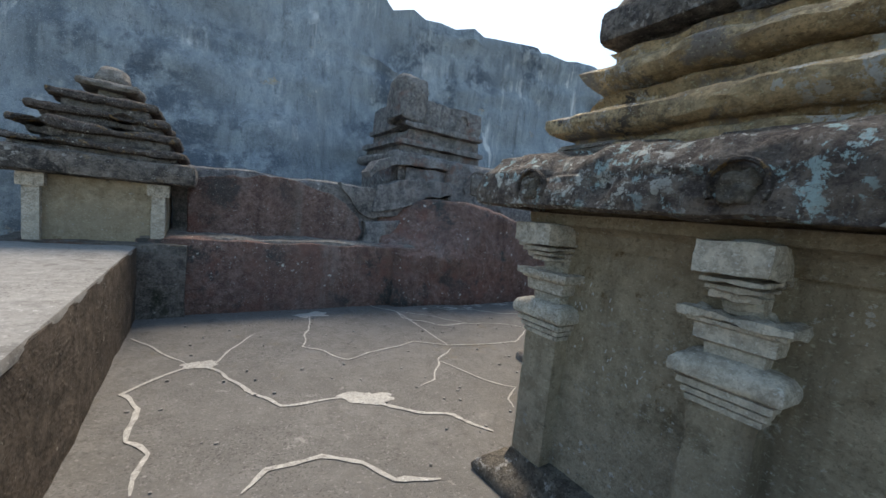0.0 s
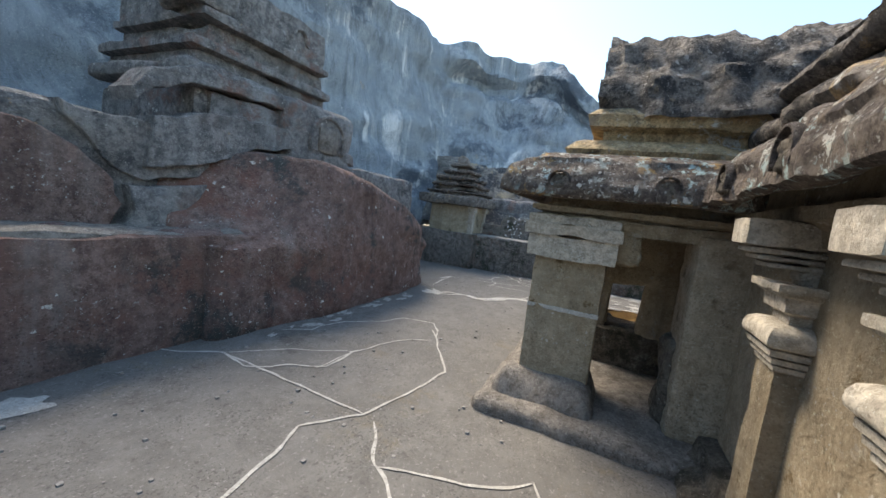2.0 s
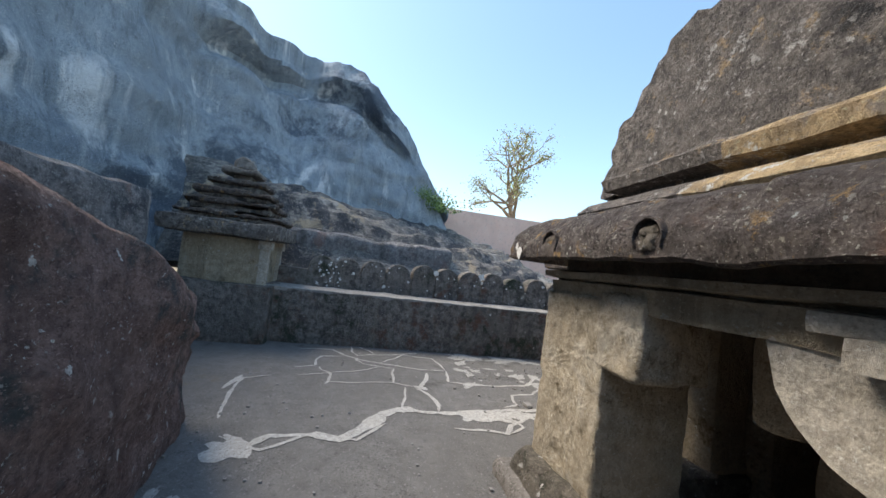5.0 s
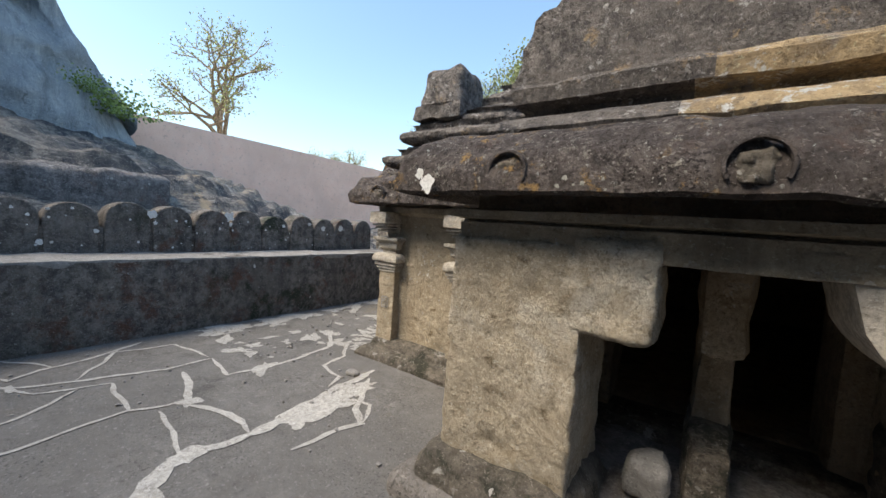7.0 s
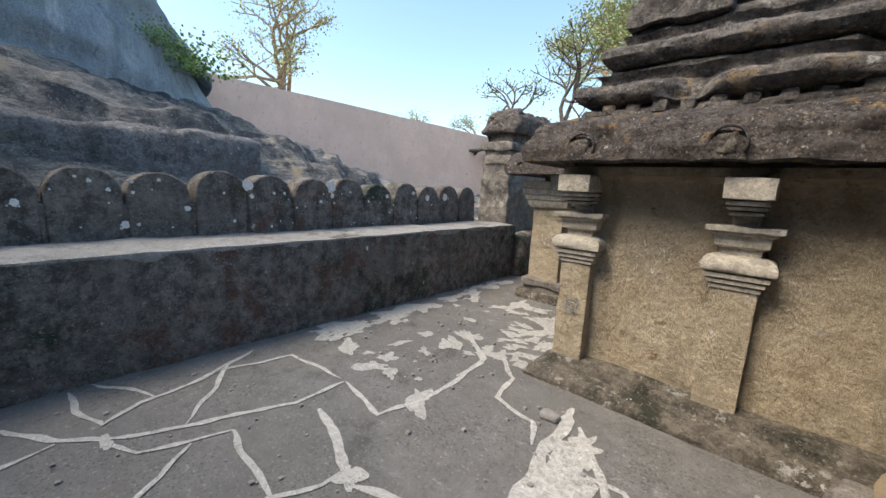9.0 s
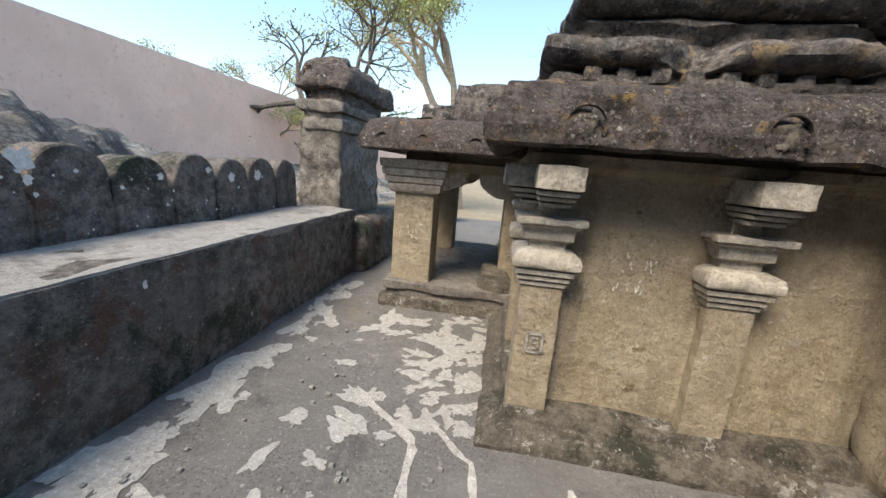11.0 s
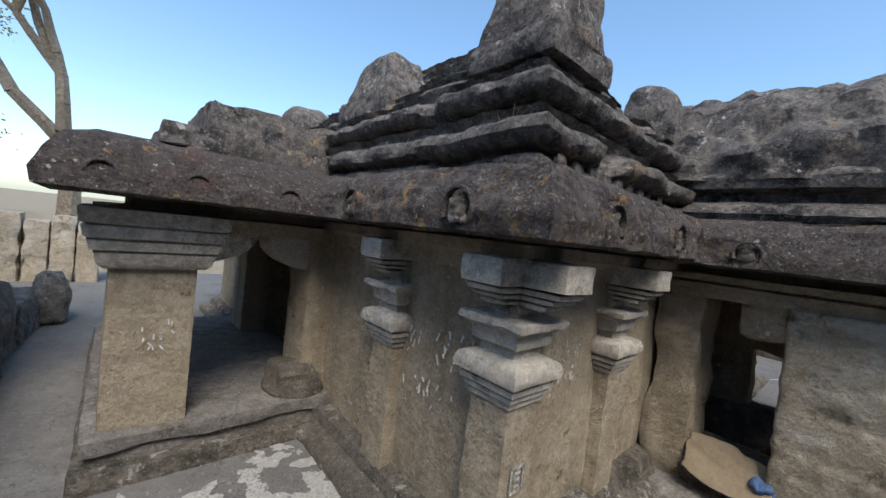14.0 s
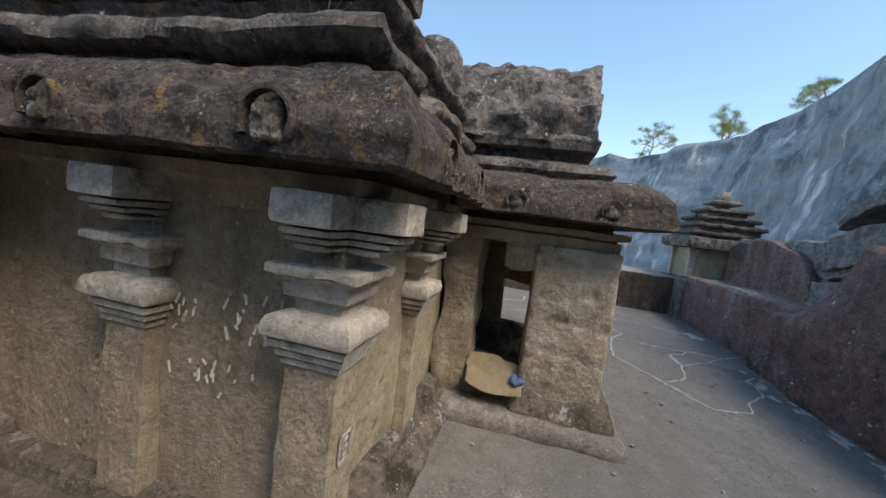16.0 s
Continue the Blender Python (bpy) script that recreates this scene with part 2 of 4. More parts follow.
BARK = stone("pale bark", (0.22, 0.17, 0.12), (0.50, 0.41, 0.30), 8, bump=0.4)
DARKBARK = stone("dark bark", (0.05, 0.042, 0.036), (0.16, 0.135, 0.11), 8, bump=0.4)
LEAF = plain("green leaves", (0.30, 0.42, 0.13), 0.6, 0.5, 3)
# paler and yellower than LEAF: the glow of backlight is in the colour
LEAF_YELLOW = plain("yellowish backlit leaves", (0.50, 0.54, 0.22), 0.6, 0.5, 3)
CARD = plain("brown cardboard", (0.50, 0.40, 0.27), 0.8, 0.15, 8)
STRAW = plain("dry straw", (0.50, 0.43, 0.28), 0.7, 0.3, 20)
BLUE = plain("blue plastic", (0.10, 0.17, 0.33), 0.4, 0.4, 30)


# ---- mesh tools ----
def link(name, bm, material, parent=None, label="", smooth=True):
    me = bpy.data.meshes.new(name)
    if isinstance(bm, tuple):
        me.from_pydata(bm[0], [], bm[1])
    else:
        bm.to_mesh(me)
        bm.free()
    me.materials.append(material)
    if smooth:
        me.polygons.foreach_set("use_smooth", [True] * len(me.polygons))
        try:
            me.set_sharp_from_angle(angle=radians(38))
        except AttributeError:
            pass
    ob = new(name, me)
    if parent:
        ob.parent = parent
    if label:
        ob["label"] = label
    return ob


def part(name, bm, material, parent, label=""):
    return link(name, bm, material, parent, label)


def fract(p, scale, octaves=4):
    return noise.fractal(Vector(p) * scale, 1.0, 2.0, octaves)


def weather(v, d, amp, scale, chip=0.0, broken=0.0):
    """Push a point along d by rough noise, with chipped-off places."""
    n = fract(v, scale) * amp
    if chip:
        c = noise.noise(Vector(v) * scale * 0.7 + Vector((7, 3, 1)))
        if c > 0.25:
            n -= (c - 0.25) * chip * 2
    if broken:
        q = Vector(v)
        for cell in (0.34, 0.15):
            k = noise.cell(Vector((q.x / cell + 0.3, q.y / cell, q.z / (cell * 0.45))))
            n -= broken * max(0.0, k - 0.35) * (1.0 if cell > 0.2 else 0.5)
    return Vector(v) + d * n


def block(lo, hi, size=0.08, round_=0.02, amp=0.006, scale=6.0, chip=0.0, taper=(1.0, 1.0), bm=None):
    """A worn rounded block between two corners; taper narrows its top."""
    lo, hi = Vector(lo), Vector(hi)
    c, h = (lo + hi) / 2, (hi - lo) / 2
    r = min(round_, *(h * 0.98))
    n = [max(2, min(64, int(2 * h[i] / size) + 1)) for i in range(3)]
    verts, index, faces = [], {}, []

    def vid(i, j, k):
        key = (i, j, k)
        if key not in index:
            p = Vector((-h.x + 2 * h.x * i / n[0], -h.y + 2 * h.y * j / n[1], -h.z + 2 * h.z * k / n[2]))
            q = Vector([max(-(h[a] - r), min(h[a] - r, p[a])) for a in range(3)])
            d = (p - q)
            d = d.normalized() if d.length > 1e-9 else Vector((0, 0, 1))
            p = q + d * r
            f = (p.z / h.z + 1) / 2
            p.x *= 1 + (taper[0] - 1) * f
            p.y *= 1 + (taper[1] - 1) * f
            index[key] = len(verts)
            verts.append(tuple(weather(c + p, d, amp, scale, chip)))
        return index[key]

    for a in range(3):
        b, e = (a + 1) % 3, (a + 2) % 3
        for side in (0, n[a]):
            for i in range(n[b]):
                for j in range(n[e]):
                    quad = []
                    for u, w in ((i, j), (i + 1, j), (i + 1, j + 1), (i, j + 1)):
                        ijk = [0, 0, 0]
                        ijk[a], ijk[b], ijk[e] = side, u, w
                        quad.append(vid(*ijk))
                    faces.append(tuple(quad if side else quad[::-1]))
    return verts, faces


def joined(*pieces):
    verts, faces = [], []
    for v, f in pieces:
        o = len(verts)
        verts += v
        faces += [tuple(i + o for i in q) for q in f]
    return verts, faces


def moulding(x0, y0, x1, y1, profile, size=0.09, amp=0.008, scale=6.0, chip=0.0, broken=0.0):
    """A band round a rectangle: profile is (out, z) from its lower inner edge to its upper inner edge."""
    path = []
    corners = [(x0, y0, -1, -1), (x1, y0, 1, -1), (x1, y1, 1, 1), (x0, y1, -1, 1)]
    for a in range(4):
        (ax, ay, au, av), (bx, by, bu, bv) = corners[a], corners[(a + 1) % 4]
        steps = max(2, int(math.hypot(bx - ax, by - ay) / size))
        for s in range(steps):
            f = s / steps
            if s == 0:
                u, v = au, av
            else:
                u, v = (0, av) if a in (0, 2) else (au, 0)
                if a == 0: u, v = 0, -1
                if a == 1: u, v = 1, 0
                if a == 2: u, v = 0, 1
                if a == 3: u, v = -1, 0
            path.append((ax + (bx - ax) * f, ay + (by - ay) * f, u, v))
    fine = []
    for (oa, za), (ob_, zb) in zip(profile, profile[1:]):
        k = max(1, int(math.hypot(ob_ - oa, zb - za) / (size * 0.6)))
        fine += [(oa + (ob_ - oa) * i / k, za + (zb - za) * i / k) for i in range(k)]
    fine.append(profile[-1])
    verts, faces = [], []
    for px, py, u, v in path:
        d = Vector((u, v, 0)).normalized()
        for o, z in fine:
            p = Vector((px + u * o, py + v * o, z))
            verts.append(tuple(weather(p, (d + Vector((0, 0, 0.3))), amp, scale, chip, broken)))
    m, c = len(path), len(fine)
    for i in range(m):
        j = (i + 1) % m
        for k in range(c - 1):
            faces.append((i * c + k, j * c + k, j * c + k + 1, i * c + k + 1))
    faces.append(tuple(i * c + c - 1 for i in range(m)))
    faces.append(tuple(i * c for i in reversed(range(m))))
    return verts, faces


def sheet(x0, y0, x1, y1, size, height):
    nx, ny = max(1, int((x1 - x0) / size)), max(1, int((y1 - y0) / size))
    verts = []
    for j in range(ny + 1):
        for i in range(nx + 1):
            x, y = x0 + (x1 - x0) * i / nx, y0 + (y1 - y0) * j / ny
            verts.append((x, y, height(x, y)))
    faces = [(j * (nx + 1) + i, j * (nx + 1) + i + 1, (j + 1) * (nx + 1) + i + 1, (j + 1) * (nx + 1) + i) for j in range(ny) for i in range(nx)]
    return verts, faces


def empty(name, at=(0, 0, 0)):
    ob = new(name)
    ob.location = at
    ob.empty_display_size = 0.1
    bpy.context.view_layer.update()
    return ob


# ---- ground ----
tagged(link("ground", sheet(-300, -300, 300, 300, 60, lambda x, y: -0.3), SOIL), "dry brown soil reaching to the horizon", "ground", kind="structure")
floor = link("floor", sheet(-1.5, -8.5, 13.0, 9.5, 0.12, lambda x, y: 0.014 * fract((x, y, 0), 0.9)), FLOOR)
tagged(floor, "grey rock-cut courtyard floor with pale mortared cracks", "floor", kind="structure")

# ---- temple ----
HX0, HX1, HY0, HY1 = 3.03, 9.10, -4.6, 1.49        # shaft faces of the hall
temple = tagged(empty("temple", (6.05, -1.5, 0)), "weathered rock-cut stone temple with stepped dark roof", "temple")
temple_origin = Matrix.Translation(-temple.location)


def tpart(name, bm, material, parent=None, label=""):
    ob = part(name, bm, material, parent or temple, label)
    if parent is None:
        ob.matrix_parent_inverse = temple_origin
    return ob


IN = 0.09
for lo, hi in (((HX0 + IN, HY1 - IN - 0.5, 0), (5.45, HY1 - IN, 1.75)), ((6.65, HY1 - IN - 0.5, 0), (HX1 - IN, HY1 - IN, 1.75)), ((5.4, HY1 - IN - 0.5, 1.35), (6.7, HY1 - IN, 1.75)),
               ((HX1 - IN - 0.5, -0.80, 0), (HX1 - IN, HY1 - IN, 1.75)), ((HX1 - IN - 0.5, HY0 + IN, 0), (HX1 - IN, -2.35, 1.75)), ((HX1 - IN - 0.5, -2.4, 1.46), (HX1 - IN, -0.75, 1.75)),
               ((HX0 + IN, HY0 + IN, 0), (HX0 + IN + 0.5, HY1 - IN, 1.75)), ((HX0 + IN, HY0 + IN, 0), (HX1 - IN, HY0 + IN + 0.5, 1.75))):
    tpart("wall", block(lo, hi, 0.12, 0.03, 0.014, 2.5, 0.02), TAN)
tpart("inner_floor", block((HX0 + 0.3, HY0 + 0.3, -0.1), (HX1 - 0.3, HY1 - 0.3, 0.24), 0.4, 0.02, 0.005, 2), TAN)
tpart("plinth", moulding(HX0, HY0, HX1, HY1, [(-0.3, -0.02), (0.15, -0.02), (0.16, 0.03), (0.14, 0.075), (0.09, 0.105), (0.03, 0.125), (0.005, 0.20), (-0.12, 0.22)], 0.05, 0.018, 5, 0.02), GRIMY)
tpart("beam", moulding(HX0, HY0, HX1, HY1, [(-0.2, 1.50), (-0.06, 1.50), (-0.05, 1.57), (-0.01, 1.60), (0.03, 1.605), (0.035, 1.66), (-0.02, 1.67), (-0.03, 1.80), (-0.2, 1.81)], 0.1, 0.008, 5, 0.02), TAN)
EAVE_PROFILE = [(-0.2, 1.80), (0.02, 1.79), (0.16, 1.72), (0.23, 1.675), (0.27, 1.69), (0.275, 1.76), (0.24, 1.86), (0.17, 1.95), (0.06, 2.0), (-0.35, 2.04)]


def two_stones(ob, other, x_split):
    """The stone west of x_split carries pale lichen."""
    ob.data.materials.append(other)
    for f in ob.data.polygons:
        if f.center.x < x_split + 0.3 * noise.noise(f.center * 1.5):
            f.material_index = 1
    return ob


two_stones(tpart("eave", moulding(HX0, HY0, HX1, HY1, EAVE_PROFILE, 0.028, 0.024, 6, 0.06, 0.03), EAVE), EAVE_LICHEN, 4.6)


def roof_tier(x0, y0, x1, y1, z, h, out, material=None):
    prof = [(-0.3, z - 0.02), (out * 0.35, z), (out * 0.9, z + h * 0.10), (out * 1.2, z + h * 0.28), (out * 1.15, z + h * 0.46), (out * 0.75, z + h * 0.60), (out * 0.1, z + h * 0.64), (-0.035, z + h * 0.70), (-0.03, z + h * 0.86), (0.0, z + h), (-0.3, z + h + 0.01)]
    ob = tpart("roof_tier", moulding(x0, y0, x1, y1, prof, 0.04, 0.03, 4.0, 0.13, 0.035), material or ROOF)
    return two_stones(ob, OCHRE, 4.0) if z < 2.5 else ob


def dome(x, y, z, r, h):
    v, f = block((x - r, y - r, z), (x + r, y + r, z + h), 0.06, r * 0.7, 0.03, 4, 0.06)
    return tpart("roof_dome", (v, f), ROOF)


for inset, z, h, out in ((0.07, 1.98, 0.12, 0.03), (0.08, 2.09, 0.21, 0.085), (0.20, 2.27, 0.11, 0.03), (0.20, 2.36, 0.21, 0.09), (0.32, 2.54, 0.16, 0.05)):
    roof_tier(HX0 + inset, HY0 + inset, HX1 - inset, HY1 - inset * 0.85, z, h, out)
for i in range(7):
    k = 0.60 + i * 0.27
    roof_tier(HX0 + k, HY0 + k, HX1 - k, HY1 - k, 2.68 + i * 0.22, 0.23, 0.08)


def top_stone(x, y, z, w, d, h, taper=0.6):
    return tpart("roof_stone", joined(block((x - w, y - d, z), (x + w, y + d, z + h), 0.06, 0.09, 0.035, 4, 0.08, (taper, taper)),
                                      block((x - w - 0.02, y - d - 0.02, z - 0.12), (x + w + 0.02, y + d + 0.02, z + 0.06), 0.06, 0.04, 0.02, 5, 0.06)), ROOF)


top_stone(8.58, 1.04, 2.72, 0.29, 0.29, 0.46, 0.78)
top_stone(3.50, 1.05, 2.74, 0.30, 0.30, 0.70)
top_stone(6.90, 1.05, 2.72, 0.27, 0.25, 0.42)
top_stone(8.55, -0.62, 2.72, 0.28, 0.40, 0.46)
dome(8.55, -2.7, 2.70, 0.28, 0.42)
for i in range(9):                                    # worn dentils between the lower bands
    tpart("dentil", block((7.6 + i * 0.155, HY1 - 0.20, 2.02), (7.68 + i * 0.155, HY1 - 0.03, 2.085), 0.05, 0.01, 0.015, 7, 0.03), ROOF)

# north porch
CAPITAL = [(-0.1, 1.26), (0.03, 1.26), (0.06, 1.29), (0.07, 1.35), (0.055, 1.36), (0.085, 1.37), (0.095, 1.42), (0.08, 1.43), (0.11, 1.44), (0.12, 1.50), (0.10, 1.51), (0.13, 1.52), (0.14, 1.60), (-0.1, 1.61)]


def bracket_arm(x0, x1, y0, y1, z0, z1):
    """A cantilevered arm from x0 out to x1 with a curved underside."""
    verts, faces, n = [], [], 12
    for i in range(n + 1):
        f = i / n
        x = x0 + (x1 - x0) * f
        zb = z0 + (z1 - z0 - 0.07) * (1 - math.sqrt(max(0.0, 1 - f * f)))
        for y, z in ((y0, zb), (y1, zb), (y1, z1), (y0, z1)):
            verts.append(tuple(weather((x, y, z), Vector((0, 0, 1)), 0.008, 6)))
    for i in range(n):
        for k in range(4):
            faces.append((i * 4 + k, i * 4 + (k + 1) % 4, i * 4 + 4 + (k + 1) % 4, i * 4 + 4 + k))
    faces += [(3, 2, 1, 0), (n * 4, n * 4 + 1, n * 4 + 2, n * 4 + 3)]
    bm = bmesh.new()
    vs = [bm.verts.new(v) for v in verts]
    for f in faces:
        bm.faces.new([vs[i] for i in f])
    bmesh.ops.recalc_face_normals(bm, faces=bm.faces)
    return bm


NX0, NX1, NY = 4.82, 7.30, 2.78
two_stones(tpart("porch_eave", moulding(NX0 + 0.02, 1.2, NX1 - 0.02, NY - 0.04, [(o, z - 0.02) for o, z in EAVE_PROFILE], 0.045, 0.018, 5, 0.06, 0.03), EAVE), EAVE_LICHEN, 4.95)
two_stones(tpart("porch_roof", moulding(NX0 + 0.2, 0.8, NX1 - 0.2, NY - 0.25, [(-0.3, 1.98), (0.08, 1.98), (0.12, 2.04), (0.06, 2.1), (0.0, 2.13), (-0.3, 2.14)], 0.07, 0.015, 5, 0.05), ROOF), OCHRE, 6.3)
two_stones(tpart("porch_parapet", moulding(NX0 + 0.25, 0.8, NX1 - 0.25, NY - 0.38, [(-0.3, 2.1), (0.0, 2.1), (0.0, 2.2), (0.1, 2.22), (0.12, 2.3), (0.05, 2.36), (-0.3, 2.38)], 0.07, 0.018, 5, 0.05), ROOF), OCHRE, 6.3)


def vault(x, y0, y1, w, z0, z1, amp):
    """A wagon-vaulted roof with its ridge along y."""
    verts, n, m = [], 56, int((y1 - y0) / 0.04)
    for j in range(m + 1):
        for i in range(n + 1):
            a = math.pi * i / n
            c, sn = math.cos(a), math.sin(a)
            p = Vector((x - w * (abs(c) ** 1.0) * (1 if c > 0 else -1), y0 + (y1 - y0) * j / m, z0 + (z1 - z0) * sn ** 1.15))
            verts.append(tuple(weather(p, Vector((-c, 0.25, sn + 0.1)), amp, 4.6, 0.12, 0.05)))
    faces = [(j * (n + 1) + i, (j + 1) * (n + 1) + i, (j + 1) * (n + 1) + i + 1, j * (n + 1) + i + 1) for j in range(m) for i in range(n)]
    faces += [tuple(range(n + 1)), tuple(m * (n + 1) + i for i in reversed(range(n + 1)))]
    return verts, faces


tpart("porch_vault", vault(6.06, 0.7, 2.48, 1.13, 2.28, 3.18, 0.075), ROOF, label="worn wagon-vaulted stone roof")
tpart("porch_beam", moulding(NX0 + 0.05, 1.2, NX1 - 0.05, NY - 0.05, [(-0.45, 1.44), (0.03, 1.44), (0.035, 1.535), (0.0, 1.54), (0.005, 1.55), (0.07, 1.56), (0.07, 1.60), (-0.04, 1.61), (-0.05, 1.79), (-0.45, 1.8)], 0.09, 0.01, 5, 0.02), TAN)
tpart("pier", block((6.59, 2.15, 0.0), (7.30, 2.775, 1.46), 0.022, 0.025, 0.013, 9, 0.03), PIERSTONE, label="rough-hewn tan stone pier")
tpart("lintel_stone", block((6.30, 2.34, 1.06), (6.66, 2.785, 1.50), 0.022, 0.03, 0.016, 9, 0.05), PIERSTONE)
tpart("pillar", block((4.85, 2.22, 0.1), (5.3, 2.74, 1.22), 0.07, 0.02, 0.008, 5), TAN)
tpart("mortar_joint", block((4.846, 2.216, 0.80), (5.304, 2.744, 0.835), 0.05, 0.004, 0.006, 9), MORTAR)
tpart("capital", block((4.78, 2.16, 1.2), (5.42, 2.80, 1.38), 0.06, 0.015, 0.008, 6, 0.02), GREYSTONE)
tpart("capital", block((4.75, 2.14, 1.37), (5.5, 2.83, 1.47), 0.06, 0.012, 0.008, 6, 0.03), GREYSTONE)
tpart("capital", block((4.77, 2.16, 1.46), (5.6, 2.81, 1.53), 0.06, 0.012, 0.008, 6, 0.03), GREYSTONE)
tpart("bracket_arm", bracket_arm(5.28, 5.76, 2.32, 2.74, 1.0, 1.48), GREYSTONE)
tpart("floor_stone", block((6.20, 2.14, 0.1), (6.42, 2.34, 0.36), 0.05, 0.06, 0.03, 7, 0.05), LEDGE, label="pale broken stone lying in the porch")
tpart("porch_floor", block((4.5, 1.4, -0.1), (7.52, 3.0, 0.12), 0.07, 0.09, 0.025, 4, 0.03), DULL)
tpart("pillar_foot", block((4.62, 2.1, 0.0), (5.42, 2.95, 0.3), 0.07, 0.1, 0.02, 4, 0.03, (0.72, 0.78)), DULL)
tpart("pier_foot", block((6.45, 2.05, 0.0), (7.45, 2.95, 0.3), 0.06, 0.1, 0.03, 4, 0.05, (0.78, 0.8)), GRIMY)
tpart("sill", block((6.75, 1.4, 0.1), (7.25, 2.25, 0.36), 0.07, 0.05, 0.03, 4, 0.05), GRIMY)
tpart("sill", block((4.9, 1.4, 0.1), (5.3, 1.75, 0.75), 0.07, 0.08, 0.04, 4, 0.05), GRIMY)
tpart("jamb", block((6.80, 1.4, 0.1), (7.26, 1.72, 1.5), 0.07, 0.05, 0.03, 4, 0.05), TAN)
# paler stone than the east jamb: brightens a face the sun misses
tpart("jamb", block((4.80, 1.34, 0.1), (5.30, 1.70, 1.5), 0.04, 0.03, 0.012, 6, 0.02), PIERSTONE)
tpart("lintel_stone", block((6.78, 1.9, 1.22), (7.24, 2.2, 1.5), 0.07, 0.06, 0.03, 4, 0.05), TAN)
tpart("lintel_stone", block((4.86, 2.0, 1.22), (5.3, 2.3, 1.5), 0.07, 0.06, 0.02, 4, 0.05), TAN)
# assumed inner screen, added to leave a small bright gap amid the dark
tpart("added_screen_sill", block((5.95, 1.35, 0.1), (6.15, 2.28, 0.5), 0.07, 0.05, 0.03, 4, 0.05), GRIMY)
tpart("added_screen_jamb", block((5.96, 1.35, 0.4), (6.14, 1.88, 1.5), 0.07, 0.04, 0.02, 4, 0.05), TAN)
tpart("added_screen_lintel", block((5.95, 1.36, 0.95), (6.15, 2.3, 1.52), 0.07, 0.05, 0.03, 4, 0.05), TAN)
tpart("beam_step", block((5.3, 2.52, 1.40), (6.6, 2.76, 1.5), 0.07, 0.015, 0.008, 5), TAN)

# east porch
EX, EY0, EY1 = 10.42, -2.70, -0.40
tpart("porch_step", block((8.9, -3.1, -0.1), (10.50, -0.255, 0.135), 0.08, 0.03, 0.016, 4, 0.03), GRIMY)
tpart("porch_floor", joined(block((8.9, -3.02, 0.1), (10.44, -0.36, 0.19), 0.1, 0.02, 0.01, 4), block((8.9, -3.05, 0.175), (10.47, -0.315, 0.285), 0.08, 0.025, 0.014, 4, 0.025)), DULL)
for py in (EY1 - 0.42, EY0):
    tpart("pillar", block((9.96, py, 0.25), (10.40, py + 0.42, 1.28), 0.07, 0.02, 0.008, 5), TAN)
    tpart("capital", moulding(9.96, py, 10.40, py + 0.42, CAPITAL, 0.07, 0.008, 6, 0.02), GREYSTONE)
    tpart("bracket_arm", bracket_arm(9.97, 9.62, py + 0.06, py + 0.36, 1.30, 1.56), GREYSTONE)
for py in (-0.86, -2.70):
    tpart("engaged_pillar", block((8.95, py, 0.2), (9.22, py + 0.42, 1.56), 0.07, 0.02, 0.012, 5, 0.02), TAN)
    tpart("bracket_arm", bracket_arm(9.2, 9.52, py + 0.06, py + 0.36, 1.26, 1.56), GREYSTONE)
tpart("fallen_stone", block((9.05, -0.75, 0.2), (9.42, -0.35, 0.52), 0.06, 0.1, 0.04, 5, 0.05), GRIMY)
tpart("porch_eave", moulding(8.6, EY0 - 0.1, EX + 0.0, EY1 + 0.08, [(o, z) for o, z in EAVE_PROFILE], 0.06, 0.014, 5, 0.05), EAVE)
tpart("porch_roof", block((8.5, -2.6, 1.98), (10.2, -0.6, 2.2), 0.08, 0.03, 0.02, 4, 0.05), ROOF)
tpart("porch_parapet", block((8.5, -2.3, 2.15), (9.9, -0.9, 2.5), 0.08, 0.03, 0.02, 4, 0.05), ROOF)
tpart("porch_beam", moulding(8.8, EY0 + 0.05, EX - 0.05, EY1 - 0.05, [(-0.4, 1.5), (0.02, 1.5), (0.03, 1.6), (-0.05, 1.61), (-0.06, 1.79), (-0.4, 1.8)], 0.09, 0.01, 5, 0.02), TAN)

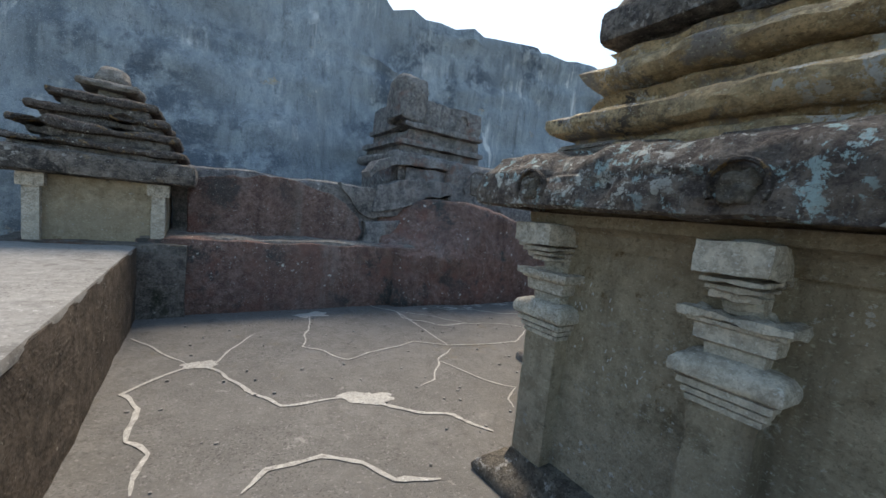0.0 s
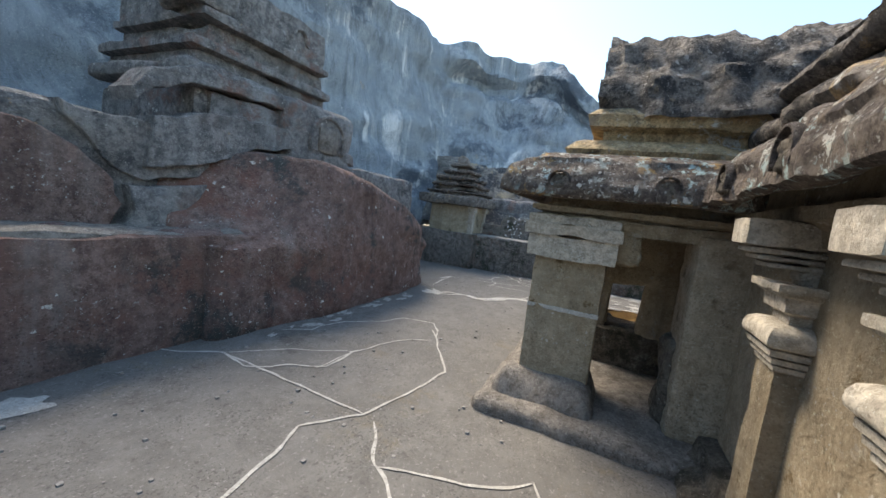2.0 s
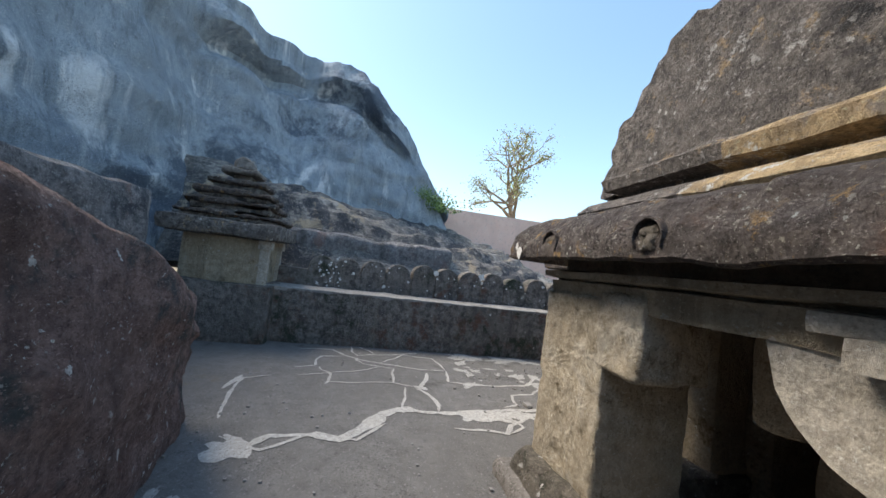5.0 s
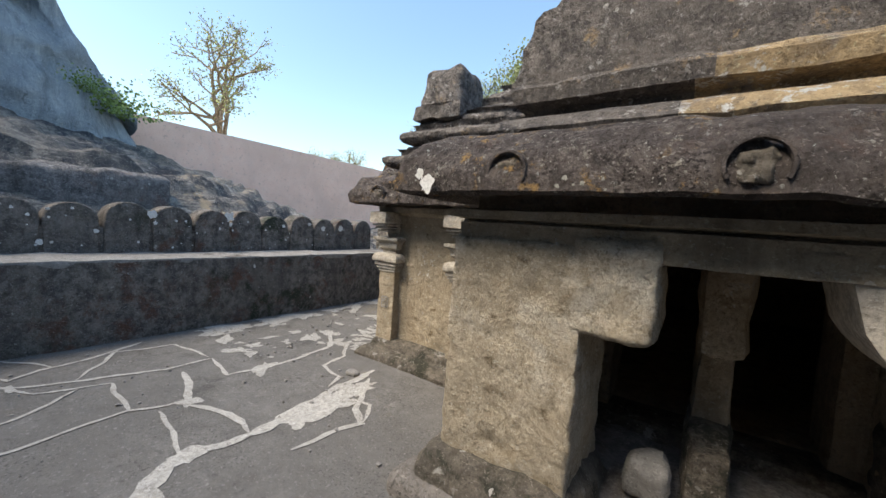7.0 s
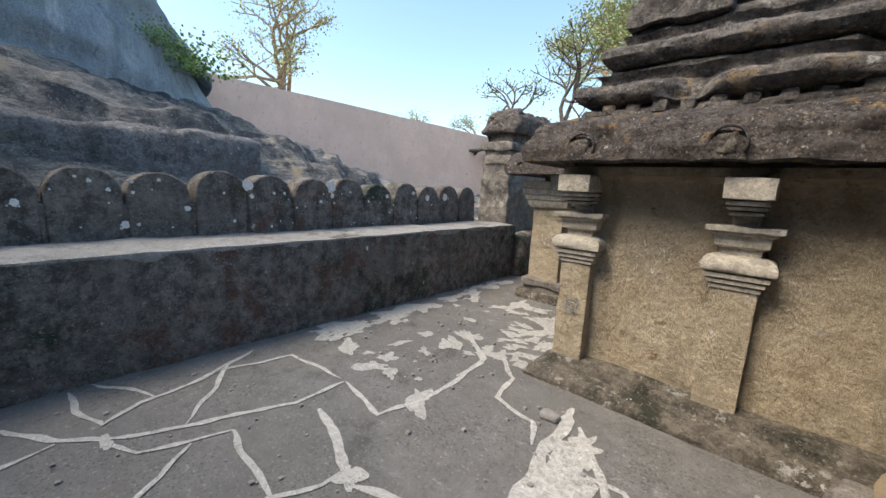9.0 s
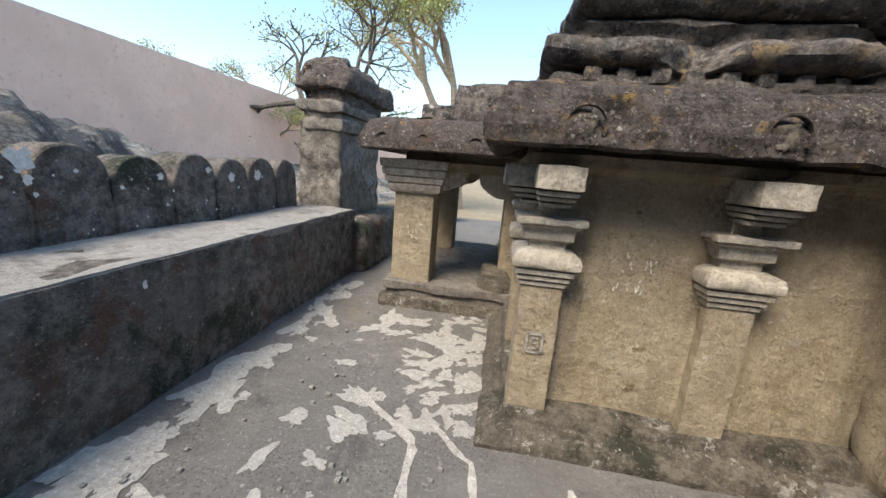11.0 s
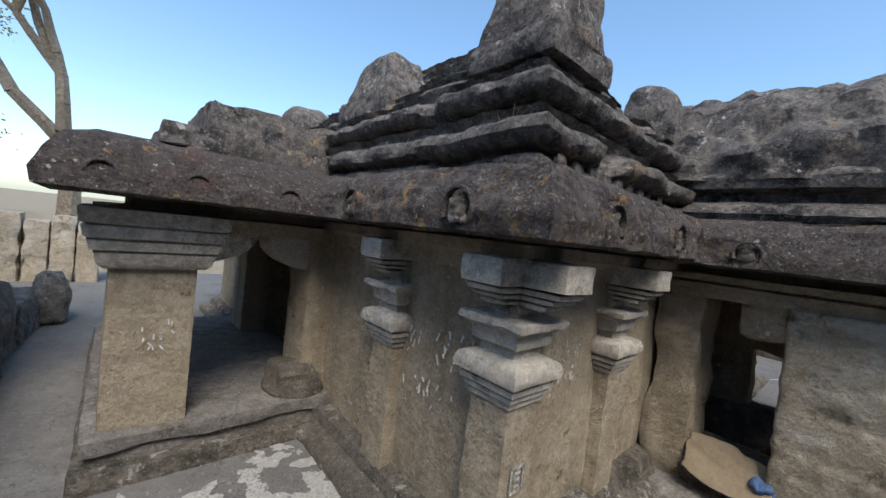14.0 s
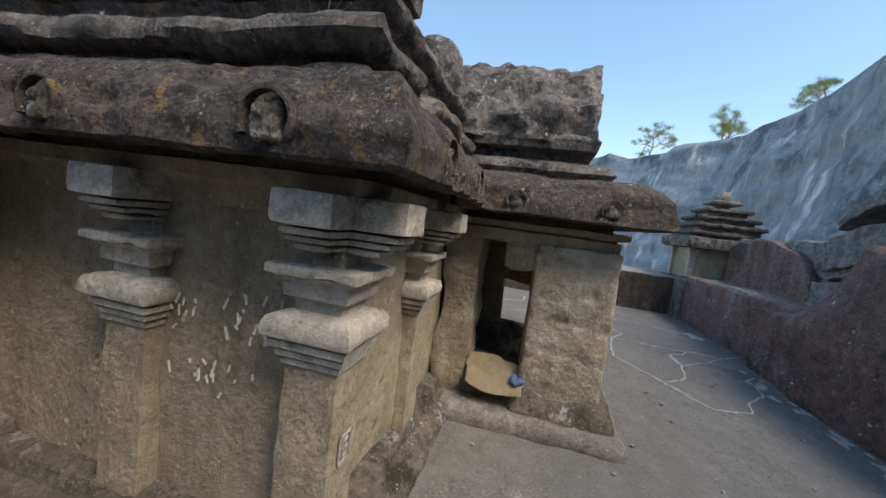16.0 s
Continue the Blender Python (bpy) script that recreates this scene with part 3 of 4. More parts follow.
# pilasters
def pilaster(x, y, faces, worn=1.0):
    ob = empty("pilaster", (x, y, 0))
    ob.parent = temple
    ob.matrix_parent_inverse = temple_origin
    w = 0.115
    part("shaft", block((-w, -w, 0.0), (w, w, 0.965), 0.05, 0.012, 0.006 * worn, 8, 0.012 * worn), TAN, ob)
    part("moulding", moulding(-w, -w, w, w, [(-0.02, 0.955), (0.006, 0.956), (0.008, 0.978), (-0.004, 0.982), (0.006, 0.986), (0.022, 0.99), (0.024, 1.012), (0.008, 1.016), (0.02, 1.02), (0.038, 1.024), (0.04, 1.05), (0.02, 1.056), (-0.02, 1.06)], 0.04, 0.003 * worn, 9, 0.006 * worn), GREYSTONE, ob)
    part("cushion", moulding(-w, -w, w, w, [(-0.02, 1.058), (0.046, 1.06), (0.058, 1.068), (0.063, 1.085), (0.061, 1.115), (0.05, 1.14), (0.02, 1.156), (-0.03, 1.162)], 0.03, 0.006 * worn, 9, 0.012 * worn), GREYSTONE, ob)
    part("neck", moulding(-w, -w, w, w, [(-0.05, 1.15), (-0.02, 1.155), (-0.018, 1.20), (0.012, 1.215), (0.018, 1.275), (0.04, 1.285), (0.042, 1.30), (-0.05, 1.305)], 0.05, 0.004 * worn, 8), GREYSTONE, ob)
    part("abacus", block((-w - 0.066, -w - 0.066, 1.298), (w + 0.066, w + 0.066, 1.336), 0.035, 0.008, 0.006 * worn, 9, 0.02 * worn), GREYSTONE, ob)
    part("core", block((-w * 0.62, -w * 0.62, 1.32), (w * 0.62, w * 0.62, 1.62), 0.06, 0.02, 0.004, 8), GREYSTONE, ob)
    for u, v in faces:
        pieces = []
        reach = 0.155 if u else 0.195
        for out, half, z0, z1, r in ((-0.03, 0.070, 1.345, 1.395, 0.02), (reach - 0.10, 0.080, 1.39, 1.418, 0.012), (reach - 0.062, 0.090, 1.422, 1.446, 0.01), (reach - 0.03, 0.098, 1.45, 1.476, 0.01), (reach, 0.116, 1.482, 1.602, 0.014)):
            lo = [min(0, u * (w + out)) - (half if u == 0 else 0), min(0, v * (w + out)) - (half if v == 0 else 0), z0]
            hi = [max(0, u * (w + out)) + (half if u == 0 else 0), max(0, v * (w + out)) + (half if v == 0 else 0), z1]
            pieces.append(block(lo, hi, 0.04, r, 0.005 * worn, 9, 0.015))
        part("bracket", joined(*pieces), GREYSTONE, ob)
    return ob


D = 0.115
for px, py, faces in ((HX1 - D, HY1 - D, ((1, 0), (0, 1))), (HX1 - D, 0.49, ((1, 0),)), (8.03, HY1 - D, ((0, 1),)),
                      (HX0 + D, HY1 - D, ((-1, 0), (0, 1))), (HX0 + D, 0.47, ((-1, 0),)), (4.07, HY1 - D, ((0, 1),))):
    pilaster(px, py, faces, 4.0 if px < 4 and py < 1 else 1.0)

# ---- east bench and parapet ----
bench = link("wall_east", block((11.235, -1.40, -0.1), (12.3, 8.0, 0.875), 0.12, 0.03, 0.012, 3), DARKROCK)
tagged(bench, "low dark stained rock bench wall along the courtyard", "wall", kind="structure")
link("ledge", block((11.243, -1.38, 0.82), (12.0, 6.5, 0.893), 0.06, 0.02, 0.016, 4, 0.02), LEDGE, bench)
parapet = link("parapet", block((11.98, -0.9, 0.8), (12.25, 6.5, 1.2), 0.1, 0.03, 0.01, 3), DARKROCK)
tagged(parapet, "dark stone parapet with round-topped merlons", "wall", kind="structure")


def merlon(w, h):
    bm = bmesh.new()
    pts = [(-w / 2, 0), (-w / 2, h - w * 0.45)] + [(w / 2 * math.cos(a), h - w * 0.45 + w * 0.45 * math.sin(a)) for a in [math.pi * (1 - i / 10) for i in range(1, 10)]] + [(w / 2, h - w * 0.45), (w / 2, 0)]
    front = [bm.verts.new((-0.14, y, z)) for y, z in pts]
    back = [bm.verts.new((0.14, y, z)) for y, z in pts]
    bm.faces.new(front), bm.faces.new(back[::-1])
    for i in range(len(pts)):
        j = (i + 1) % len(pts)
        bm.faces.new((front[i], back[i], back[j], front[j]))
    bmesh.ops.recalc_face_normals(bm, faces=bm.faces)
    bmesh.ops.bevel(bm, geom=bm.edges[:], offset=0.012, segments=1, affect="EDGES")
    return bm


mer = link("merlon", merlon(0.46, 0.62), DARKROCK, parapet)
for i in range(13):
    ob = mer if i == 0 else mer.copy()
    if i:
        scene.collection.objects.link(ob)
    ob.matrix_basis = pose(12.1, 4.9 - i * 0.485, 0.86, random.uniform(-2, 2), random.uniform(-2, 2), random.uniform(-3, 3)) @ Matrix.Diagonal((1, 1, random.uniform(0.95, 1.06), 1))

gate = tagged(empty("gate_pier", (11.8, -2.3, 0)), "weathered square stone gate pier with overhanging cap", "pier")
part("body", block((-0.30, -0.80, 0.0), (0.33, 0.84, 1.98), 0.05, 0.05, 0.05, 3.2, 0.10, (0.97, 0.98)), GATESTONE, gate)
part("band", joined(*[block((-0.33 - o, -0.86 - o, z0), (0.35 + o, 0.87 + o, z1), 0.045, 0.03, 0.035, 4.5, 0.08) for o, z0, z1 in ((0.0, 1.92, 2.08), (-0.035, 2.06, 2.17), (0.015, 2.15, 2.30))]), GATESTONE, gate)
part("neck", block((-0.30, -0.80, 2.26), (0.33, 0.80, 2.50), 0.05, 0.03, 0.03, 4, 0.08), EAVE, gate)
part("cap", joined(block((-0.40, -1.32, 2.44), (0.42, 0.93, 2.80), 0.05, 0.09, 0.05, 3.5, 0.14, (0.90, 0.86)), block((-0.30, -0.7, 2.74), (0.34, 0.74, 2.90), 0.05, 0.07, 0.04, 4, 0.1, (0.8, 0.8))), EAVE, gate)
part("corbel", block((-0.42, -1.12, 2.12), (0.1, -0.72, 2.32), 0.05, 0.05, 0.03, 5, 0.08), PIERSTONE, gate, "pale broken corbel stone")
tagged(link("rock_step", joined(block((11.05, -3.4, -0.1), (11.62, -1.36, 0.72), 0.06, 0.12, 0.07, 2.6, 0.12, (0.8, 0.94)), block((11.0, -4.6, -0.1), (11.5, -3.2, 0.42), 0.07, 0.12, 0.06, 2.6, 0.1, (0.85, 0.9))), DARKROCK), "dark broken rock at the foot of the gate pier", "rock", kind="structure")
tagged(link("boulder", block((10.72, -4.55, -0.05), (11.12, -4.05, 0.62), 0.05, 0.14, 0.05, 4, 0.08, (0.7, 0.75)), GATESTONE), "weathered boulder in the passage beside the gate pier", "boulder")
tagged(link("low_wall", joined(*[block((10.55 + i * 0.34, -7.6, -0.05), (10.88 + i * 0.34, -7.2, 1.1 + 0.12 * (i % 2)), 0.07, 0.04, 0.03, 4, 0.06) for i in range(4)]), PIERSTONE), "low rough stone wall at the end of the passage", "wall", kind="structure")

# ---- north rock ----
north = link("wall_north", block((1.0, 6.3, -0.1), (9.0, 9.0, 1.95), 0.12, 0.10, 0.07, 1.4, 0.08), CARVED)
tagged(north, "dark rock-cut north wall of the courtyard", "wall", kind="structure")


def slab(points, y, depth, seed):
    """A broken sheet of rock standing proud of a face: an uneven outline in x and z, given depth along y."""
    outline = []
    for (ax, az), (bx, bz) in zip(points, points[1:] + points[:1]):
        n = max(1, int(math.hypot(bx - ax, bz - az) / 0.09))
        for i in range(n):
            x, z = ax + (bx - ax) * i / n, az + (bz - az) * i / n
            outline.append((x + 0.05 * noise.noise(Vector((x * 5, z * 5, seed))), z + 0.05 * noise.noise(Vector((x * 5, z * 5, seed + 9)))))
    bm = bmesh.new()
    front = bm.faces.new([bm.verts.new((x, y + 0.03 * noise.noise(Vector((x * 2, z * 2, seed)))  , z)) for x, z in outline])
    ext = bmesh.ops.extrude_face_region(bm, geom=[front])
    bmesh.ops.translate(bm, verts=[v for v in ext["geom"] if isinstance(v, bmesh.types.BMVert)], vec=(0, depth, 0))
    bmesh.ops.recalc_face_normals(bm, faces=bm.faces)
    bmesh.ops.bevel(bm, geom=[e for e in bm.edges if all(v.co.y < y + 0.06 for v in e.verts)], offset=0.010, segments=1, affect="EDGES")
    bmesh.ops.triangulate(bm, faces=bm.faces)
    return bm


link("rock_slab", slab([(1.2, 1.75), (2.4, 1.92), (3.2, 1.72), (3.43, 1.60), (3.66, 1.37), (3.74, 1.15), (3.6, 0.9), (1.2, 0.9)], 6.18, 0.4, 1), REDROCK, north)
link("rock_slab", slab([(3.5, 1.64), (3.73, 1.43), (3.92, 1.40), (4.5, 1.50), (4.5, 1.92), (3.3, 1.94)], 6.20, 0.4, 2), CARVED, north)
link("rock_slab", slab([(3.80, 1.10), (3.76, 1.34), (3.95, 1.34), (4.5, 1.42), (4.5, 0.9), (3.7, 0.9)], 6.12, 0.4, 3), CARVED, north)
ledge = link("rock_ledge", block((0.7, 5.5, -0.1), (4.6, 6.6, 0.97), 0.12, 0.05, 0.03, 2), REDROCK)
tagged(ledge, "dark rock ledge with a paler grey top", "rock ledge", kind="structure")
def ease(v):
    v = max(0.0, min(1.0, v))
    return v * v * (3 - 2 * v)


def rock_mass():
    """Uncut rock whose face leans back and dies into the wall at its west end."""
    v, f = block((4.05, 5.25, -0.1), (8.25, 8.0, 1.85), 0.075, 0.10, 0.06, 1.6, 0.05)
    out = []
    for x, y, z in v:
        k = max(0.0, min(1.0, (x - 5.2) / 3.0))
        e = ease((x - 4.1) / 1.5)
        if z > 0.4:
            z = 0.4 + (z - 0.4) * (1 - 0.70 * k * k) * (0.72 + 0.28 * ease((x - 4.05) / 0.9))
        if y < 6.5:
            up = max(0.0, min(1.0, (z - 0.88) / 0.85)) ** (0.3 + 0.8 * e)
            y += 0.12 * (1 - e) + up * (0.80 * (1 - e) + 0.24 * (1 - k)) + 0.25 * max(0, x - 7.4)
            y += 0.035 * fract((x * 2.5, z * 4.0, 2), 1.0, 4)
        out.append((x, y, z))
    return out, f


link("ledge_top", block((0.75, 5.58, 0.93), (4.5, 6.4, 0.985), 0.07, 0.03, 0.05, 2.2), DULL, ledge)
mass = link("rock_mass", rock_mass(), REDROCK)
tagged(mass, "large reddish dark rock mass left uncut", "rock", kind="structure")

relief = tagged(empty("carved_shrine", (5.2, 6.6, 1.8)), "half-carved rock shrine with tiered roof on the ledge", "shrine")
def rel(name, lo, hi, r=0.04, amp=0.025, chip=0.05, material=None, label=""):
    base = Vector((5.2, 6.6, 1.8))
    return part(name, block(Vector(lo) - base, Vector(hi) - base, 0.09, r, amp, 2.6, chip), material or DARKROCK, relief, label)


rel("body", (4.42, 6.42, 1.7), (6.7, 8.3, 2.45), 0.05, material=CARVED)
def rel_slab(name, points, y, depth, seed):
    bm = slab(points, y, depth, seed)
    bmesh.ops.translate(bm, verts=bm.verts, vec=(-5.2, -6.6, -1.8))
    return part(name, bm, CARVED, relief)


rel_slab("eave", [(3.84, 2.08), (4.0, 2.27), (4.34, 2.42), (4.9, 2.46), (5.5, 2.47), (5.95, 2.41), (5.95, 2.60), (4.9, 2.62), (4.35, 2.60), (3.98, 2.44), (3.80, 2.22)], 6.27, 0.4, 5)
rel_slab("lower_wall", [(3.88, 1.50), (4.5, 1.65), (5.0, 1.87), (5.54, 1.98), (6.0, 1.95), (6.3, 2.02), (6.72, 1.96), (6.72, 2.10), (6.2, 2.12), (5.3, 2.22), (4.6, 2.16), (3.9, 1.98)], 6.13, 0.5, 6)
rel("panel", (4.55, 6.34, 1.95), (5.5, 6.8, 2.44), 0.05, 0.04, 0.06, material=CARVED)
rel("eave_top", (4.26, 6.34, 2.52), (6.1, 8.3, 2.70), 0.08, material=CARVED)
rel("arch_panel", (5.45, 6.1, 1.75), (6.7, 6.9, 2.66), 0.14, material=CARVED)
rel("roof_tier", (4.48, 6.52, 2.68), (6.4, 8.3, 2.86), material=CARVED)
rel("roof_tier", (4.36, 6.40, 2.84), (6.4, 8.3, 2.96), material=CARVED)
rel("roof_tier", (4.62, 6.58, 2.94), (6.4, 8.3, 3.2), material=CARVED)
rel("roof_tier", (4.50, 6.44, 3.18), (6.4, 8.3, 3.30), material=CARVED)
rel("upper_wall", (4.62, 6.58, 3.28), (6.4, 8.4, 3.80), material=CARVED)
rel("peak", (4.40, 6.5, 3.30), (5.0, 7.2, 4.15), 0.12, 0.06, 0.1, material=CARVED)
for ax, az, r in ((6.1, 2.2, 0.33), (5.9, 3.55, 0.13)):
    bm = bmesh.new()
    rings = []
    for i in range(25):
        a = radians(-25 + 230 * i / 24)
        rings.append([bm.verts.new((ax - 5.2 + (r + 0.035 * math.cos(t)) * math.cos(a), (6.09 if az < 3 else 6.57) - 6.6 - 0.035 * math.sin(t), az - 1.8 + (r + 0.035 * math.cos(t)) * math.sin(a))) for t in [math.tau * k / 6 for k in range(6)]])
    for p, q in zip(rings, rings[1:]):
        for k in range(6):
            bm.faces.new((p[k], p[(k + 1) % 6], q[(k + 1) % 6], q[k]))
    part("niche_arch", bm, CARVED, relief)
rel("niche_stone", (5.9, 6.06, 2.02), (6.3, 6.2, 2.40), 0.06, 0.03, 0, DULL, "pale carved stone in the niche")


def small_shrine(x, y, s, label):
    ob = tagged(empty("small_shrine", (x, y, 0)), label, "shrine")
    part("base", block((-0.7 * s, -0.6, -0.1), (0.7 * s, 1.2, 0.9), 0.12, 0.04, 0.02, 2), DARKROCK, ob)
    part("body", block((-0.5 * s, -0.4, 0.88), (0.5 * s, 0.8, 1.6), 0.1, 0.02, 0.01, 3), TAN, ob)
    part("eave", block((-0.75 * s, -0.65, 1.6), (0.75 * s, 1.1, 1.85), 0.1, 0.06, 0.02, 3, 0.04), ROOF, ob)
    z = 1.82
    for k, h in ((0.02, 0.17), (0.10, 0.20), (0.20, 0.17), (0.32, 0.20)):
        part("roof_tier", block((-0.60 * s + k, -0.5 + k, z), (0.60 * s - k, 0.9 - k, z + h * 0.6), 0.05, 0.03, 0.03, 4, 0.07), ROOF, ob)
        part("roof_ledge", block((-0.68 * s + k, -0.58 + k, z + h * 0.5), (0.68 * s - k, 0.98 - k, z + h), 0.05, 0.045, 0.035, 4, 0.09), EAVE, ob)
        z += h * 0.97
    part("finial", joined(block((-0.13, 0.05, z - 0.03), (0.13, 0.35, z + 0.14), 0.05, 0.05, 0.02, 5, 0.04), block((-0.30, -0.1, z + 0.10), (0.30, 0.5, z + 0.20), 0.05, 0.05, 0.03, 5, 0.06), block((-0.20, 0.0, z + 0.17), (0.20, 0.4, z + 0.42), 0.05, 0.12, 0.03, 5, 0.06, (0.6, 0.6))), DULL, ob)
    for sx in (-1, 1):
        part("pillar", block((sx * 0.44 * s - 0.07, -0.47, 0.88), (sx * 0.44 * s + 0.07, -0.33, 1.5), 0.06, 0.015, 0.006, 6), GREYSTONE, ob)
        part("capital", block((sx * 0.44 * s - 0.11, -0.5, 1.45), (sx * 0.44 * s + 0.11, -0.3, 1.6), 0.05, 0.015, 0.006, 6), GREYSTONE, ob)
    return ob


small_shrine(11.6, 6.1, 1.0, "small stone corner shrine with tiered roof")
small_shrine(0.4, 6.0, 1.2, "small stone corner shrine with pale body")
west = link("wall_west", block((-1.0, -7.0, -0.1), (0.76, 5.6, 0.86), 0.09, 0.03, 0.02, 3, 0.03), BROWNROCK)
tagged(west, "low rock bench wall with a pale worn top", "wall", kind="structure")
link("ledge", block((-1.0, -6.9, 0.8), (0.75, 5.6, 0.875), 0.1, 0.02, 0.008, 4), LEDGE, west)


# ---- cliffs and hillside ----
def cliff(name, base, top, size, amp, label):
    """Rock face between a foot line and a rim line (each a few points), with the hill going on behind the rim."""
    def along(line, f):
        f = f * (len(line) - 1)
        i = min(int(f), len(line) - 2)
        return Vector(line[i]).lerp(Vector(line[i + 1]), f - i)
    length = sum((Vector(a) - Vector(b)).length for a, b in zip(base, base[1:]))
    nu, nv = int(length / size), int(12 / size)
    verts = []
    for i in range(nu + 1):
        a, b = along(base, i / nu), along(top, i / nu)
        for j in range(nv + 1):
            f = j / nv
            p = a.lerp(b, f)
            d = (a - b)
            d.z = 0
            d = (d.normalized() if d.length > 0.1 else Vector((0, -1, 0)))
            n = fract((p.x * 0.5, p.y * 0.5, p.z * 0.35), 0.6, 5) * amp + fract((p.x * 0.3, p.y * 0.3, p.z * 3), 0.7, 3) * amp * 0.14
            w = ease((p.x - 12.0) / 1.5) * ease(0.55 + 1.6 * noise.noise(Vector((p.x * 0.55, p.y * 0.55, 4.0))))
            g = f + 0.05 * noise.noise(Vector((p.x * 0.6, p.y * 0.6, 8.0))) + 0.02 * noise.noise(Vector((p.x * 2.5, p.y * 2.5, 1.0)))
            n += w * (0.30 * ease((g - 0.84) / 0.05) - 0.55 * ease((g - 0.72) / 0.06) * (1 - ease((g - 0.82) / 0.05)))
            n += 0.16 * fract((p.x * 1.6, p.y * 1.6, p.z * 0.22), 1.0, 4) + 0.10 * fract((p.x * 0.5, p.y * 0.5, p.z * 2.2), 1.0, 3)
            p = p + d * n
            p.z += fract((p.x, p.y, 3), 0.4, 4) * 0.5 * f
            verts.append(tuple(p))
        for j in range(1, 5):
            q = b + (b - a).normalized() * 0 + Vector(((b - a).x, (b - a).y, 0)).normalized() * j * 3 + Vector((0, 0, j * (0.7 if -3 < b.x < 9 else 0.25 if b.x < 0 else 0.04) + fract((b.x, b.y, j * 3), 0.3, 3) * (0.5 if b.x < 10 else 0.1)))
            verts.append(tuple(q))
    c = nv + 5
    faces = [(i * c + j, (i + 1) * c + j, (i + 1) * c + j + 1, i * c + j + 1) for i in range(nu) for j in range(c - 1)]
    ob = link(name, (verts, faces), CLIFF)
    ob.data.materials.append(SOIL)
    for i, q in enumerate(ob.data.polygons):
        q.material_index = 1 if i % (c - 1) >= nv else 0
    return tagged(ob, label, "cliff", kind="structure")


cliff("cliff_north", [(-14, 2, -0.3), (-6, 8.2, -0.3), (2, 8.4, -0.3), (10, 8.3, 0), (13.3, 7.6, 1.2), (14.2, 6.0, 1.4), (14.7, 4.6, 1.6), (15.1, 3.2, 1.6), (15.5, 1.7, 1.6)],
      [(-17, 4, 6.4), (-8, 9.6, 6.2), (2, 9.8, 7.1), (10, 9.0, 7.0), (14.0, 8.6, 7.0), (16.0, 6.5, 7.3), (16.2, 5.0, 7.05), (16.2, 3.3, 5.35), (16.4, 1.7, 3.3)], 0.26, 0.6, "tall grey quarried cliff with pale water streaks")


def slope(x, y):
    base = 1.0 + 0.26 * (x - 12.3) + max(0, y + 1) * 0.22 * min(1, (x - 12.2))
    wide = base / 0.24 + 1.1 * fract((x * 0.5, y * 0.5, 7), 0.8, 4)
    base += 0.20 * (ease((wide % 1.0 - 0.45) / 0.3) - wide % 1.0) * min(1, x - 12.2)
    return base * min(1.0, 0.55 + 0.45 * max(0, min(1, (y + 3.0) / 2.5))) + (0.14 * fract((x * 0.8, y * 0.8, 1), 0.8, 5) + 0.10 * fract((x * 3.0, y * 1.1, 4), 1.0, 4)) * min(1, x - 12.2)


tagged(link("hillside", sheet(12.24, -12, 17.2, 9, 0.07, slope), HILL), "dry rocky slope behind the parapet", "hillside", kind="structure")
tagged(link("rock_face", block((12.62, 2.2, 0.9), (13.5, 8.0, 1.93), 0.09, 0.10, 0.07, 1.6, 0.08), CARVED), "low grey rock face with pale streaks behind the parapet", "rock", kind="structure")
pink = link("wall_pink", block((17.0, -40, -0.5), (17.3, 4.0, 3.55), 0.6, 0.05, 0.02, 0.7), PINK)
tagged(pink, "long pink boundary wall with sunlight in its colour", "wall", kind="structure")


# ---- small things on and beside the temple ----
def rosette(x, y, z, u, v, r=0.085):
    """A carved arch with a flower on the eave's face; (u, v) is the way it faces."""
    ob = empty("rosette", (x, y, z))
    ob.rotation_euler = (0, 0, math.atan2(u, -v))
    ob.parent, ob.matrix_parent_inverse = temple, temple_origin
    bm = bmesh.new()
    rings = []
    for i in range(19):
        a = radians(-30 + 240 * i / 18)
        rings.append([bm.verts.new(((r + 0.009 * math.cos(t)) * math.cos(a), -0.02 * math.sin(t), (r + 0.009 * math.cos(t)) * math.sin(a))) for t in [math.tau * k / 6 for k in range(6)]])
    for p, q in zip(rings, rings[1:]):
        for k in range(6):
            bm.faces.new((p[k], p[(k + 1) % 6], q[(k + 1) % 6], q[k]))
    part("rim", bm, EAVE, ob)
    part("flower", block((-r * 0.62, -0.012, -r * 0.75), (r * 0.62, 0.04, r * 0.55), 0.012, r * 0.55, 0.016, 34), GRIMY, ob)
    return ob


for x in (3.45, 4.2, 8.15, 8.93):
    rosette(x, HY1 + 0.262, 1.775, 0, 1)
for y in (1.33, 0.45):
    rosette(HX1 + 0.275, y, 1.775, 1, 0)
    rosette(HX0 - 0.262, y, 1.775, -1, 0)
for x in (9.55, 10.05, 10.45):
    rosette(x, EY1 + 0.335, 1.775, 0, 1, 0.06)
for x in (5.2, 6.06, 6.9):
    rosette(x, NY + 0.222, 1.755, 0, 1)
for y in (1.95, 2.6):
    rosette(NX1 + 0.242, y, 1.755, 1, 0, 0.07)
    rosette(NX0 - 0.242, y, 1.755, -1, 0, 0.07)


